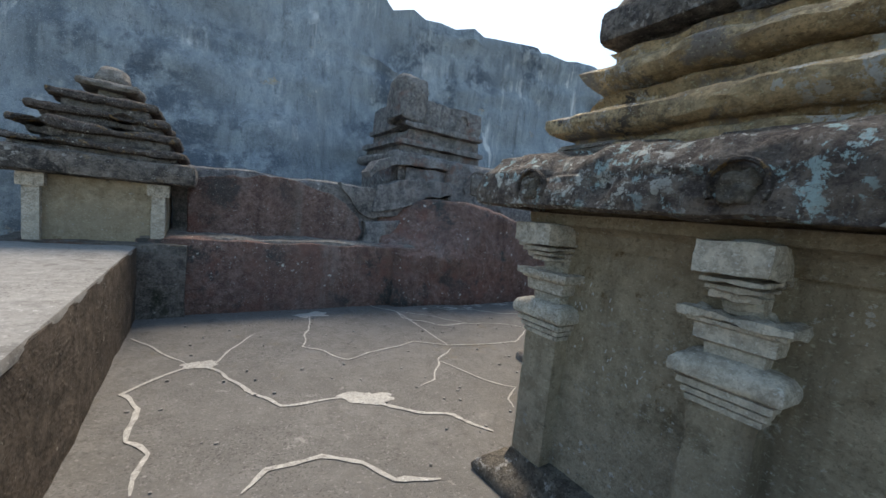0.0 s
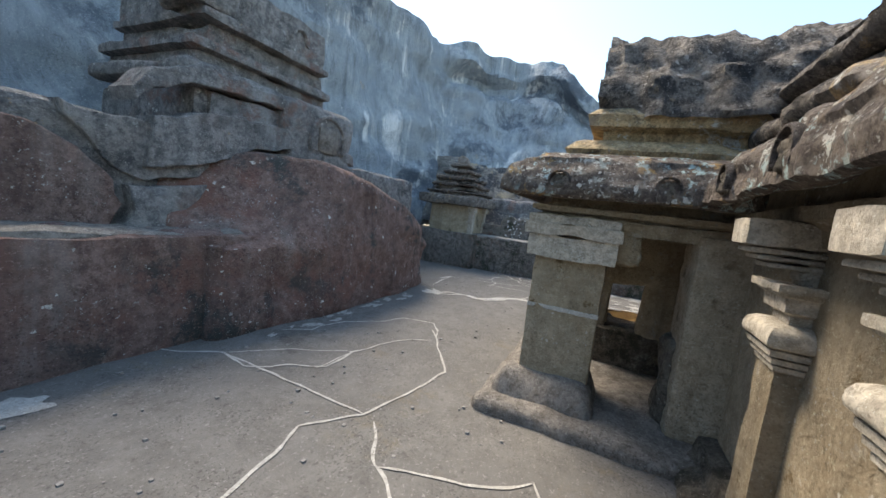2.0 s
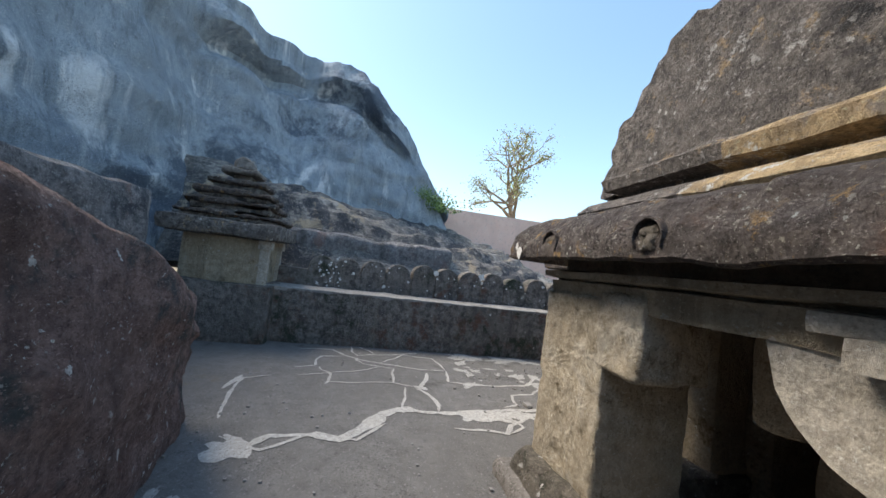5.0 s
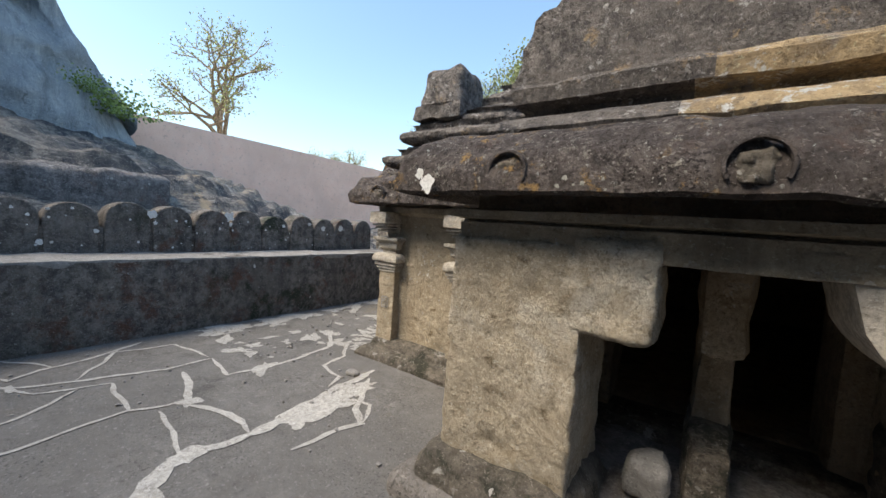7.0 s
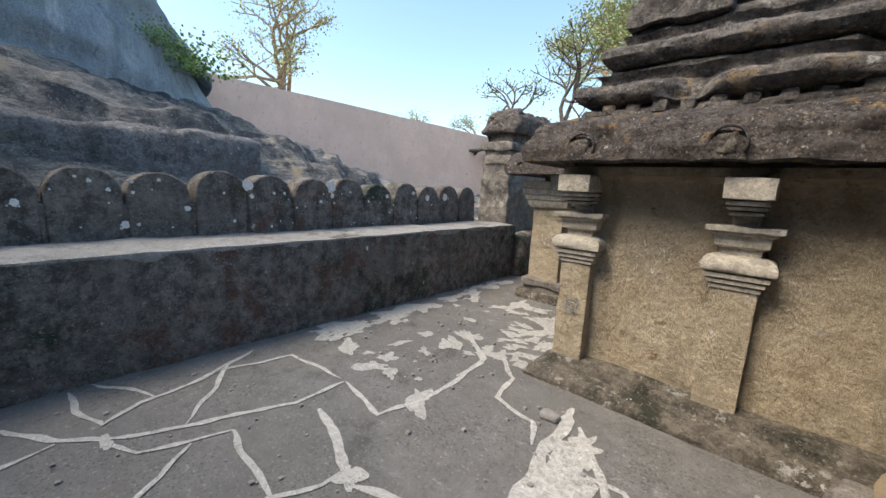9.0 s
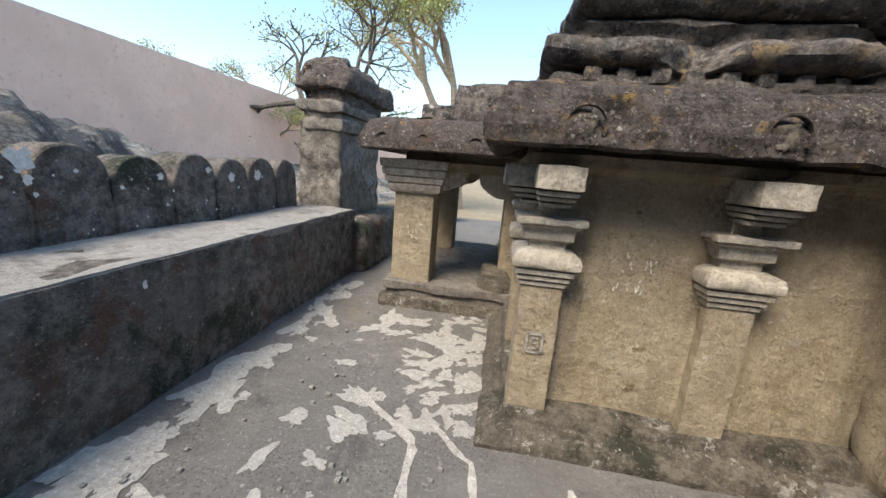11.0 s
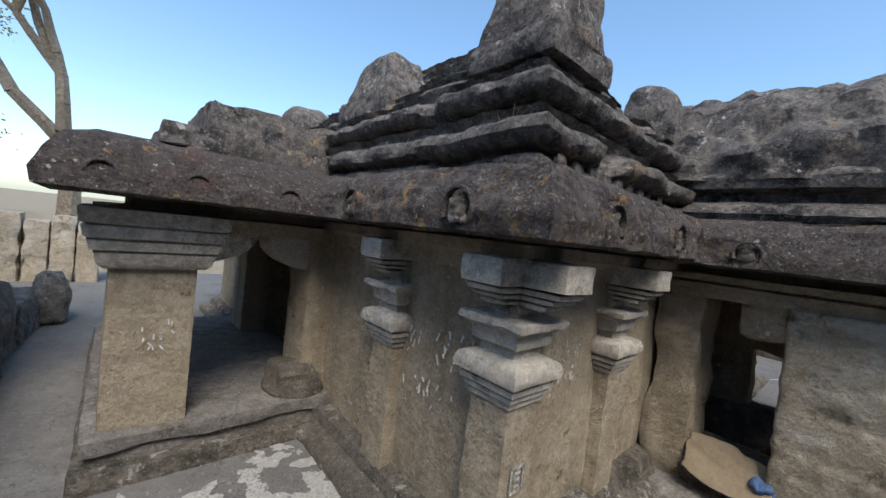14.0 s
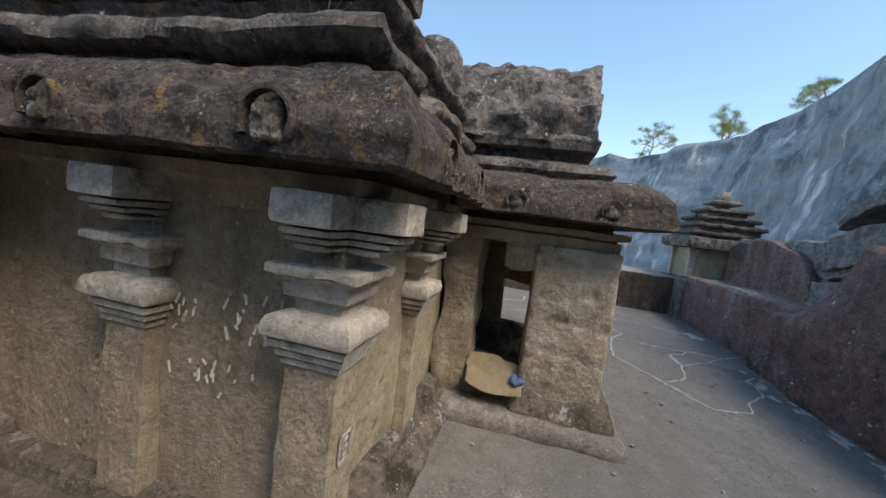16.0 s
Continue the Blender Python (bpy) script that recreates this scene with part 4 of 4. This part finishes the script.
def bars(name, strokes, at, u, material, parent, label):
    """Painted or scratched strokes: each (x0, z0, x1, z1, w) on an upright face whose x runs along u."""
    bm = bmesh.new()
    n = Vector((-u[1], u[0], 0))
    for x0, z0, x1, z1, w in strokes:
        a, b = Vector((u[0] * x0, u[1] * x0, z0)), Vector((u[0] * x1, u[1] * x1, z1))
        side = (b - a).normalized().cross(n).normalized() * w / 2
        vs = [bm.verts.new(Vector(at) + p + n * o) for p in (a + side, a - side, b - side, b + side) for o in (0.0, 0.003)]
        for q in ((1, 3, 5, 7), (0, 1, 7, 6), (2, 3, 1, 0), (4, 5, 3, 2), (6, 7, 5, 4)):
            bm.faces.new([vs[i] for i in q])
    bmesh.ops.recalc_face_normals(bm, faces=bm.faces)
    ob = link(name, bm, material, parent, label, False)
    return ob


k = 0.043
mark = bars("painted_mark", [(-k, -k * 1.3, k, -k * 1.3, 0.012), (k, -k * 1.3, k, k * 1.3, 0.012), (k, k * 1.3, -k, k * 1.3, 0.012), (-k, k * 1.3, -k, -k * 1.3, 0.012),
                             (-k * 0.45, k * 0.7, k * 0.45, k * 0.7, 0.01), (-k * 0.45, k * 0.7, -k * 0.45, 0, 0.01), (-k * 0.45, 0, k * 0.45, 0, 0.01), (k * 0.45, 0, k * 0.45, -k * 0.7, 0.01), (k * 0.45, -k * 0.7, -k * 0.45, -k * 0.7, 0.01)],
            (8.985, HY1 + 0.010, 0.62), (-1, 0), MORTAR, temple, "white painted square mark")
mark.matrix_parent_inverse = temple_origin


def scribble(x0, x1, z0, z1, n, at, u, size=1.0):
    """Illegible scratched writing, as short pale strokes."""
    st = []
    for _ in range(n):
        x, z = random.uniform(x0, x1), random.uniform(z0, z1)
        st.append((x, z, x + random.uniform(-0.02, 0.02) * size, z + random.uniform(0.012, 0.05) * size, 0.008 * size))
    ob = bars("graffiti", st, at, u, CHALK, temple, "pale scratched illegible marks")
    ob["kind"] = "stuff"
    ob.matrix_parent_inverse = temple_origin


scribble(-0.3, 0.3, 0.95, 1.15, 26, (HX1 - IN + 0.027, 0.95, 0), (0, 1))
scribble(-0.3, 0.2, 0.7, 0.9, 14, (HX1 - IN + 0.027, 0.95, 0), (0, 1))
scribble(-0.1, 0.1, 0.95, 1.15, 16, (8.5, HY1 - IN + 0.022, 0), (-1, 0), 0.7)
scribble(-0.1, 0.12, 0.75, 0.92, 12, (10.18, EY1 + 0.02, 0), (-1, 0))
scribble(-0.12, 0.12, 1.15, 1.3, 14, (HX0 + IN - 0.024, 1.1, 0), (0, -1), 0.5)
scribble(-0.2, 0.2, 0.85, 1.0, 14, (HX0 + IN - 0.024, 1.0, 0), (0, -1), 0.5)


def folded_sheet():
    bm = bmesh.new()
    n = 14
    grid = []
    for i in range(n + 1):
        row = []
        for j in range(n + 1):
            x, y = i / n, j / n
            row.append(bm.verts.new((0.34 * (x - 0.5) * (0.62 + 0.38 * math.sin(2.4 * y + 0.4)) + 0.17 + 0.06 * (y - 0.5) + 0.03 * fract((x, y, 0), 2), 0.46 * y + 0.04 * fract((y, x, 4), 2), 0.02 + 0.05 * max(0, y - 0.6) + 0.012 * fract((x, y, 2), 3))))
        grid.append(row)
    for i in range(n):
        for j in range(n):
            bm.faces.new((grid[i][j], grid[i + 1][j], grid[i + 1][j + 1], grid[i][j + 1]))
    bmesh.ops.solidify(bm, geom=bm.faces[:], thickness=0.006)
    return bm


card = link("cardboard_sheet", folded_sheet(), CARD)
card.matrix_world = pose(7.16, 1.72, 0.45, 0, 42, 4)
tagged(card, "creased brown cardboard sheet lying on the porch sill", "cardboard")
bag = link("plastic_bag", block((-0.07, -0.06, 0), (0.07, 0.06, 0.1), 0.012, 0.05, 0.025, 18), BLUE)
bag.matrix_world = pose(7.29, 2.14, 0.27, 0, 0, 30)
tagged(bag, "crumpled blue plastic bag on the porch step", "bag")

# ---- mortar in the floor's cracks, patches and debris ----
def height(x, y):
    return 0.014 * fract((x, y, 0), 0.9)


crack_verts, crack_faces = [], []


def crack(width, *points):
    fine = []
    for (ax, ay), (bx, by) in zip(points, points[1:]):
        n = max(2, int(math.hypot(bx - ax, by - ay) / 0.05))
        fine += [(ax + (bx - ax) * i / n, ay + (by - ay) * i / n) for i in range(n)]
    fine.append(points[-1])
    for i, (x, y) in enumerate(fine):
        p, q = fine[max(0, i - 1)], fine[min(len(fine) - 1, i + 1)]
        d = Vector((q[0] - p[0], q[1] - p[1])).normalized()
        wob = 0.035 * noise.noise(Vector((x * 4, y * 4, 1)))
        w = width * 0.78 * (0.32 + 0.4 * abs(noise.noise(Vector((x * 5, y * 5, 5)))) + 0.2 * noise.noise(Vector((x * 17, y * 17, 2))))
        w *= min(1.0, 0.35 + i * 0.3, 0.35 + (len(fine) - 1 - i) * 0.3)
        for s in (-1, 1):
            vx, vy = x - d.y * (wob + s * w), y + d.x * (wob + s * w)
            crack_verts.append((vx, vy, height(vx, vy) + 0.006))
        if i:
            k = len(crack_verts)
            crack_faces.append((k - 4, k - 2, k - 1, k - 3))


def patch(x, y, r, stretch=1.0, turn=0.0):
    base = len(crack_verts)
    crack_verts.append((x, y, height(x, y) + 0.005))
    n = 26
    for i in range(n):
        a = math.tau * i / n
        rr = r * max(0.25, 1 + 0.9 * fract((math.cos(a) * 1.2 + x * 7, math.sin(a) * 1.2 + y * 5, 2), 0.9, 4))
        px, py = rr * stretch * math.cos(a), rr * math.sin(a)
        px, py = px * math.cos(turn) - py * math.sin(turn), px * math.sin(turn) + py * math.cos(turn)
        crack_verts.append((x + px, y + py, height(x + px, y + py) + 0.005))
    for i in range(n):
        crack_faces.append((base, base + 1 + i, base + 1 + (i + 1) % n))


crack(0.05, (1.10, 2.22), (1.15, 2.56), (1.02, 2.74), (1.05, 3.15), (0.89, 3.43), (1.30, 3.82), (1.47, 3.76), (1.74, 3.20), (1.94, 2.85), (2.45, 2.77), (2.70, 2.52), (3.11, 2.22), (3.26, 1.90))
crack(0.05, (1.58, 2.02), (1.73, 2.14), (2.05, 2.14), (2.26, 1.98), (2.38, 1.75), (2.64, 1.66))
crack(0.03, (0.80, 4.73), (1.30, 3.89))
crack(0.03, (1.47, 3.79), (1.93, 4.60))
crack(0.03, (2.69, 5.20), (2.62, 4.80), (2.50, 4.49), (2.35, 4.02), (2.51, 3.83), (2.68, 3.53), (2.99, 3.64), (3.60, 3.79), (3.94, 3.55), (4.92, 3.38), (5.89, 4.00))
crack(0.035, (3.67, 5.56), (3.98, 5.09), (3.99, 4.45), (3.94, 3.55))
crack(0.03, (3.93, 3.45), (3.59, 3.20), (3.30, 2.80), (3.11, 2.74))
crack(0.03, (3.58, 3.18), (3.73, 2.72), (3.98, 2.39), (3.73, 2.24), (3.68, 2.11))
crack(0.02, (3.98, 5.09), (4.42, 4.72), (4.75, 4.29), (4.27, 4.30))
crack(0.05, (8.26, 5.21), (8.72, 5.29), (9.34, 5.32), (9.49, 5.05))
crack(0.05, (10.83, 4.95), (10.91, 4.74), (10.91, 4.44), (10.64, 4.26), (10.45, 4.08), (10.26, 3.58), (10.08, 3.16), (10.10, 2.77))
crack(0.05, (9.88, 4.85), (9.94, 4.72), (10.03, 4.60), (10.27, 4.62), (10.50, 4.57), (10.54, 4.39), (10.59, 4.25))
crack(0.05, (11.18, 4.16), (10.88, 4.14), (10.60, 4.06), (10.75, 3.86), (10.76, 3.71), (10.86, 3.40), (11.06, 3.06))
crack(0.04, (11.22, 4.05), (10.97, 3.88), (10.75, 3.78))
crack(0.045, (10.42, 4.08), (10.22, 3.96), (10.12, 3.76), (10.07, 3.54))
crack(0.045, (10.12, 3.76), (9.93, 3.90), (9.80, 4.14), (9.71, 4.41), (9.64, 4.59), (9.56, 4.76))
crack(0.05, (9.95, 4.53), (9.82, 4.49), (9.70, 4.41), (9.50, 4.38), (9.35, 4.38), (9.27, 4.41))
crack(0.045, (9.36, 4.38), (9.37, 4.16), (9.40, 3.90), (9.44, 3.61), (9.36, 3.39), (9.36, 3.22))
crack(0.06, (10.08, 3.55), (9.69, 3.59), (9.44, 3.61))
crack(0.1, (9.92, 3.09), (9.53, 3.19), (9.24, 3.29))
crack(0.05, (9.29, 3.46), (9.08, 3.48), (8.81, 3.53), (8.65, 3.59))
crack(0.08, (9.24, 3.29), (8.92, 3.14), (8.71, 3.15), (8.57, 3.18))
crack(0.12, (8.63, 3.64), (8.56, 3.37), (8.55, 3.14), (8.60, 2.79), (8.68, 2.40), (8.74, 1.83))
crack(0.06, (10.10, 2.77), (9.63, 2.83), (9.54, 2.38), (9.63, 1.69), (10.10, 1.26))
crack(0.045, (10.86, 3.40), (10.77, 2.85), (10.16, 2.77))
crack(0.045, (10.33, 3.73), (10.62, 3.47), (10.91, 3.28), (11.06, 3.06))
crack(0.06, (8.75, 2.37), (8.87, 2.17), (9.21, 2.11), (9.26, 1.78), (9.52, 1.53))
crack(0.08, (8.19, 3.11), (8.20, 2.86), (8.11, 2.60), (8.29, 2.49), (8.64, 2.02))
crack(0.05, (8.68, 2.40), (8.26, 2.36), (8.11, 2.57))
crack(0.05, (9.62, 2.08), (9.59, 1.77), (9.78, 1.56), (10.04, 1.36), (10.17, 1.26))
crack(0.03, (4.68, 5.17), (4.90, 4.96), (5.07, 5.01), (5.40, 4.91), (5.64, 4.66), (6.02, 4.49), (6.11, 4.11), (5.90, 3.95), (5.69, 3.85))
crack(0.06, (7.93, 5.09), (7.75, 4.74), (8.03, 4.36), (7.90, 4.02), (8.25, 3.76))
crack(0.20, (7.99, 4.44), (7.92, 4.17), (8.20, 3.93), (8.45, 3.80), (8.60, 3.62))
crack(0.12, (7.97, 5.06), (7.80, 4.85), (7.97, 4.72), (7.99, 4.44))
crack(0.035, (3.98, 5.06), (3.93, 4.74), (4.05, 4.58), (4.17, 4.49), (4.35, 4.25), (4.75, 4.29), (5.26, 4.16), (5.58, 3.86))
crack(0.10, (8.97, 5.40), (9.43, 5.34))
patch(2.70, 5.20, 0.13, 1.8)
patch(1.38, 3.86, 0.09, 1.7)
patch(2.58, 2.72, 0.11, 1.7, -0.4)
patch(8.52, 2.56, 0.17, 1.9, 1.7)
patch(8.47, 2.86, 0.11, 1.4, 1.5)
patch(8.55, 2.2, 0.10, 1.5, 1.4)
patch(9.30, 3.28, 0.06, 1.3)
patch(8.60, 3.55, 0.07, 1.5, 1.2)
patch(10.42, 4.06, 0.04, 1.6)
patch(7.78, 4.94, 0.14, 1.4)
mort = link("mortar", (list(crack_verts), list(crack_faces)), MORTAR, floor, "pale mortar filling the floor's cracks", False)
mort["kind"] = "stuff"
crack_verts.clear()
crack_faces.clear()
rnd = random.Random(4)
for i in range(60):                                   # flaking screed along the east passage
    patch(rnd.uniform(9.5, 11.1), rnd.uniform(-0.2, 2.7), rnd.uniform(0.015, 0.085), rnd.uniform(1, 2.4), rnd.uniform(0, 3))
for i in range(46):
    patch(11.12 - rnd.uniform(0, 0.25), rnd.uniform(-0.8, 2.6), rnd.uniform(0.02, 0.09), 1.9, 1.5 + rnd.uniform(-0.5, 0.5))
for i in range(60):                                   # and along the foot of the hall
    patch(9.30 + rnd.random() ** 2 * 0.5, rnd.uniform(-0.2, 1.6), rnd.uniform(0.015, 0.06), rnd.uniform(1, 2.2), rnd.uniform(0, 3))
for i in range(22):
    patch(rnd.uniform(9.3, 10.4), rnd.uniform(-0.05, 0.5), rnd.uniform(0.02, 0.07), 1.9, rnd.uniform(-0.4, 0.4))
for i in range(22):
    patch(rnd.uniform(4.5, 7.5), 5.2 - rnd.uniform(0, 0.18), rnd.uniform(0.015, 0.045), 2.2, rnd.uniform(-0.3, 0.3))
screed = link("screed", (crack_verts, crack_faces), SCREED, floor, "pale flaking screed left on the floor", False)
screed["kind"] = "stuff"

chips = []
for i in range(420):
    x, y = rnd.uniform(0.9, 11.1), rnd.uniform(1.7, 5.4)
    if i % 4 == 0:
        x, y = rnd.uniform(9.3, 11.1), rnd.uniform(-0.3, 2.5)
    if 4.5 < x < 7.6 and y < 3.05:
        continue
    s = rnd.uniform(0.005, 0.016)
    chips.append(block((x - s, y - s, -0.004), (x + s * 0.9, y + s * 0.8, s * 1.1), 0.02, s * 0.4, s * 0.4, 40))
tagged(link("stone_chips", joined(*chips), LEDGE), "small pale stone chips strewn over the floor", "debris", kind="stuff")
tagged(link("stone", block((8.75, 2.02, 0), (8.87, 2.10, 0.05), 0.02, 0.02, 0.01, 12), LEDGE), "pale loose stone on the courtyard floor", "stone")


# ---- trees ----
def tree(x, y, z, h, seed, leaf, leafy, spread=0.5, lean=0.0, name="tree", label="", bark=None):
    """A tapered trunk that forks into limbs and twigs, with small leaves along the outer ones."""
    r = random.Random(seed)
    ob = tagged(empty(name, (x, y, z)), label or "spreading tree with thin pale foliage", "tree", group="trees beyond the wall")
    wv, wf, lv, lf = [], [], [], []

    def tube(a, b, ra, rb):
        d = (b - a).normalized()
        s = d.orthogonal().normalized()
        t = d.cross(s)
        base = len(wv)
        for p, rad in ((a, ra), (b, rb)):
            for k in range(6):
                q = math.tau * k / 6
                wv.append(tuple(p + (s * math.cos(q) + t * math.sin(q)) * rad))
        for k in range(6):
            wf.append((base + k, base + (k + 1) % 6, base + 6 + (k + 1) % 6, base + 6 + k))

    def leaves(p, n):
        for _ in range(n):
            c = p + Vector((r.gauss(0, 1), r.gauss(0, 1), r.gauss(0, 0.7))) * h * 0.024
            u = Vector((r.uniform(-1, 1), r.uniform(-1, 1), r.uniform(-1, 1))).normalized() * h * r.uniform(0.0028, 0.0055)
            w = u.orthogonal().normalized() * u.length * 0.6
            base = len(lv)
            lv.extend([tuple(c - u), tuple(c + w), tuple(c + u), tuple(c - w)])
            lf.append((base, base + 1, base + 2, base + 3))

    def grow(p, d, length, rad, depth):
        n = 3
        for i in range(n):
            d2 = (d + Vector((r.gauss(0, 0.16), r.gauss(0, 0.16), r.gauss(0.04, 0.1)))).normalized()
            q = p + d2 * length / n
            tube(p, q, rad * (1 - 0.3 * i / n), rad * (1 - 0.3 * (i + 1) / n))
            p, d = q, d2
            if depth <= 1 and leafy:
                leaves(p, leafy)
        if depth == 0:
            return
        for _ in range(r.choice((2, 3, 3))):
            d3 = (d + Vector((r.gauss(0, spread), r.gauss(0, spread), r.gauss(0.1, spread * 0.6)))).normalized()
            grow(p, d3, length * r.uniform(0.6, 0.82), rad * 0.62, depth - 1)

    grow(Vector((0, 0, 0)), Vector((lean, 0, 1)).normalized(), h * 0.24, h * 0.024, 6)
    part("trunk", (wv, wf), bark or BARK, ob)
    if lf:
        part("crown", (lv, lf), leaf, ob)
    return ob


tree(14.3, -9.0, -0.3, 10.5, 3, LEAF_YELLOW, 2, 0.8, label="half-bare tree with dark twisted branches", bark=DARKBARK)
tree(11.3, -14.0, -0.3, 13.6, 21, LEAF_YELLOW, 9, 0.6, 0.0, label="tall pale-barked tree with sparse green leaves")
tree(26.5, -4.5, 0.0, 13.0, 7, LEAF_YELLOW, 3, 0.62)
tree(25.0, -11.0, 0.0, 8.5, 8, LEAF_YELLOW, 4, 0.8)
tree(21.0, -14.5, 0.0, 8.0, 9, LEAF, 3, 0.8)
tree(19.0, -19.0, 0.0, 8.5, 10, LEAF_YELLOW, 3, 0.75)
tree(18.5, -8.5, 0.0, 5.8, 11, LEAF_YELLOW, 5, 0.8)
tree(-13.0, 7.8, 6.3, 2.8, 12, LEAF, 9, 0.8, label="small round green tree on the cliff top")
tree(-11.5, 10.4, 6.4, 3.2, 13, LEAF, 9, 0.8, label="small round green tree on the cliff top")
tree(-6.5, 11.6, 6.9, 2.2, 14, LEAF, 9, 0.8, label="small round green tree on the cliff top")


def shrub(x, y, z, s, seed, leaf):
    r = random.Random(seed)
    lv, lf = [], []
    for _ in range(700):
        c = Vector((r.gauss(0, 0.4), r.gauss(0, 0.4), abs(r.gauss(0.25, 0.25)))) * s
        u = Vector((r.uniform(-1, 1), r.uniform(-1, 1), r.uniform(-1, 1))).normalized() * s * 0.05
        w = u.orthogonal() * 0.6
        b = len(lv)
        lv += [tuple(c - u), tuple(c + w), tuple(c + u), tuple(c - w)]
        lf.append((b, b + 1, b + 2, b + 3))
    ob = link("bush", (lv, lf), leaf)
    ob.location = (x, y, z)
    return tagged(ob, "bright green bush on the rocky slope", "bush")


shrub(15.95, 2.1, 3.2, 0.7, 1, LEAF)
shrub(15.8, 2.6, 3.5, 0.45, 2, LEAF)


# ---- pale paint and lichen blots on the parapet ----
def blot(x, y, z, r, u, seed, parent):
    rr = random.Random(seed)
    n = 18
    vs = [(x, y, z)] + [(x + u[0] * r * math.cos(math.tau * i / n) * rr.uniform(0.6, 1.2), y + u[1] * r * math.cos(math.tau * i / n) * rr.uniform(0.6, 1.2), z + r * math.sin(math.tau * i / n) * rr.uniform(0.6, 1.25)) for i in range(n)]
    return link("paint_blot", (vs, [(0, 1 + i, 1 + (i + 1) % n) for i in range(n)]), CHALK, parent, "pale paint blot", False)


for y, z, r in ((1.77, 1.40, 0.075), (1.75, 1.29, 0.03), (2.72, 1.38, 0.06), (2.68, 1.27, 0.025), (3.25, 1.15, 0.03), (0.1, 1.28, 0.05), (-0.3, 1.3, 0.06), (1.9, 1.22, 0.02), (3.7, 1.02, 0.03), (0.9, 1.3, 0.03), (0.4, 1.35, 0.03), (2.2, 1.15, 0.015), (4.3, 1.2, 0.03)):
    blot(11.945, y, z, r, (0, 1), int(y * 100), parapet)
for bx, bz, r in ((7.31, 1.70, 0.045), (7.36, 1.75, 0.03)):
    blot(bx, 3.034, bz, r, (1, 0), int(bx * 100), temple).matrix_parent_inverse = temple_origin
blot(11.215, 1.76, 0.755, 0.03, (0, 0.5), 5, bench)
for _ in range(34):
    blot(11.945, 4.95 - 0.5 * rnd.random() ** 1.5, rnd.uniform(0.92, 1.5), rnd.uniform(0.006, 0.03), (0, 1), rnd.randrange(9999), parapet)

for _ in range(60):
    blot(11.945, rnd.uniform(-0.6, 4.8), rnd.uniform(0.92, 1.42), rnd.uniform(0.005, 0.018), (0, 1), rnd.randrange(9999), parapet)


# ---- dry grass on the roof's edge ----
def grass_tuft(x, y, z, n, size, seed):
    g = random.Random(seed)
    gv, gf = [], []
    for _ in range(n):
        a, lean = g.uniform(0, math.tau), g.uniform(0.3, 1.2)
        tall, w = size * g.uniform(0.5, 1.0), 0.004
        side = Vector((-math.sin(a), math.cos(a), 0)) * w
        base = Vector((g.gauss(0, 0.03), g.gauss(0, 0.03), 0))
        o = len(gv)
        for k in range(4):
            f = k / 3
            p = base + Vector((math.cos(a) * lean * f * f, math.sin(a) * lean * f * f, f * (1 - 0.35 * lean * f))) * tall
            gv += [tuple(p + side * (1 - 0.8 * f)), tuple(p - side * (1 - 0.8 * f))]
        gf += [(o + 2 * k, o + 2 * k + 1, o + 2 * k + 3, o + 2 * k + 2) for k in range(3)]
    ob = link("grass_tuft", (gv, gf), STRAW)
    ob.location = (x, y, z)
    return tagged(ob, "dry straw-coloured grass tuft on the roof edge", "grass")


grass_tuft(8.98, 1.20, 2.10, 22, 0.26, 5)
grass_tuft(8.95, 0.98, 2.10, 14, 0.18, 6)
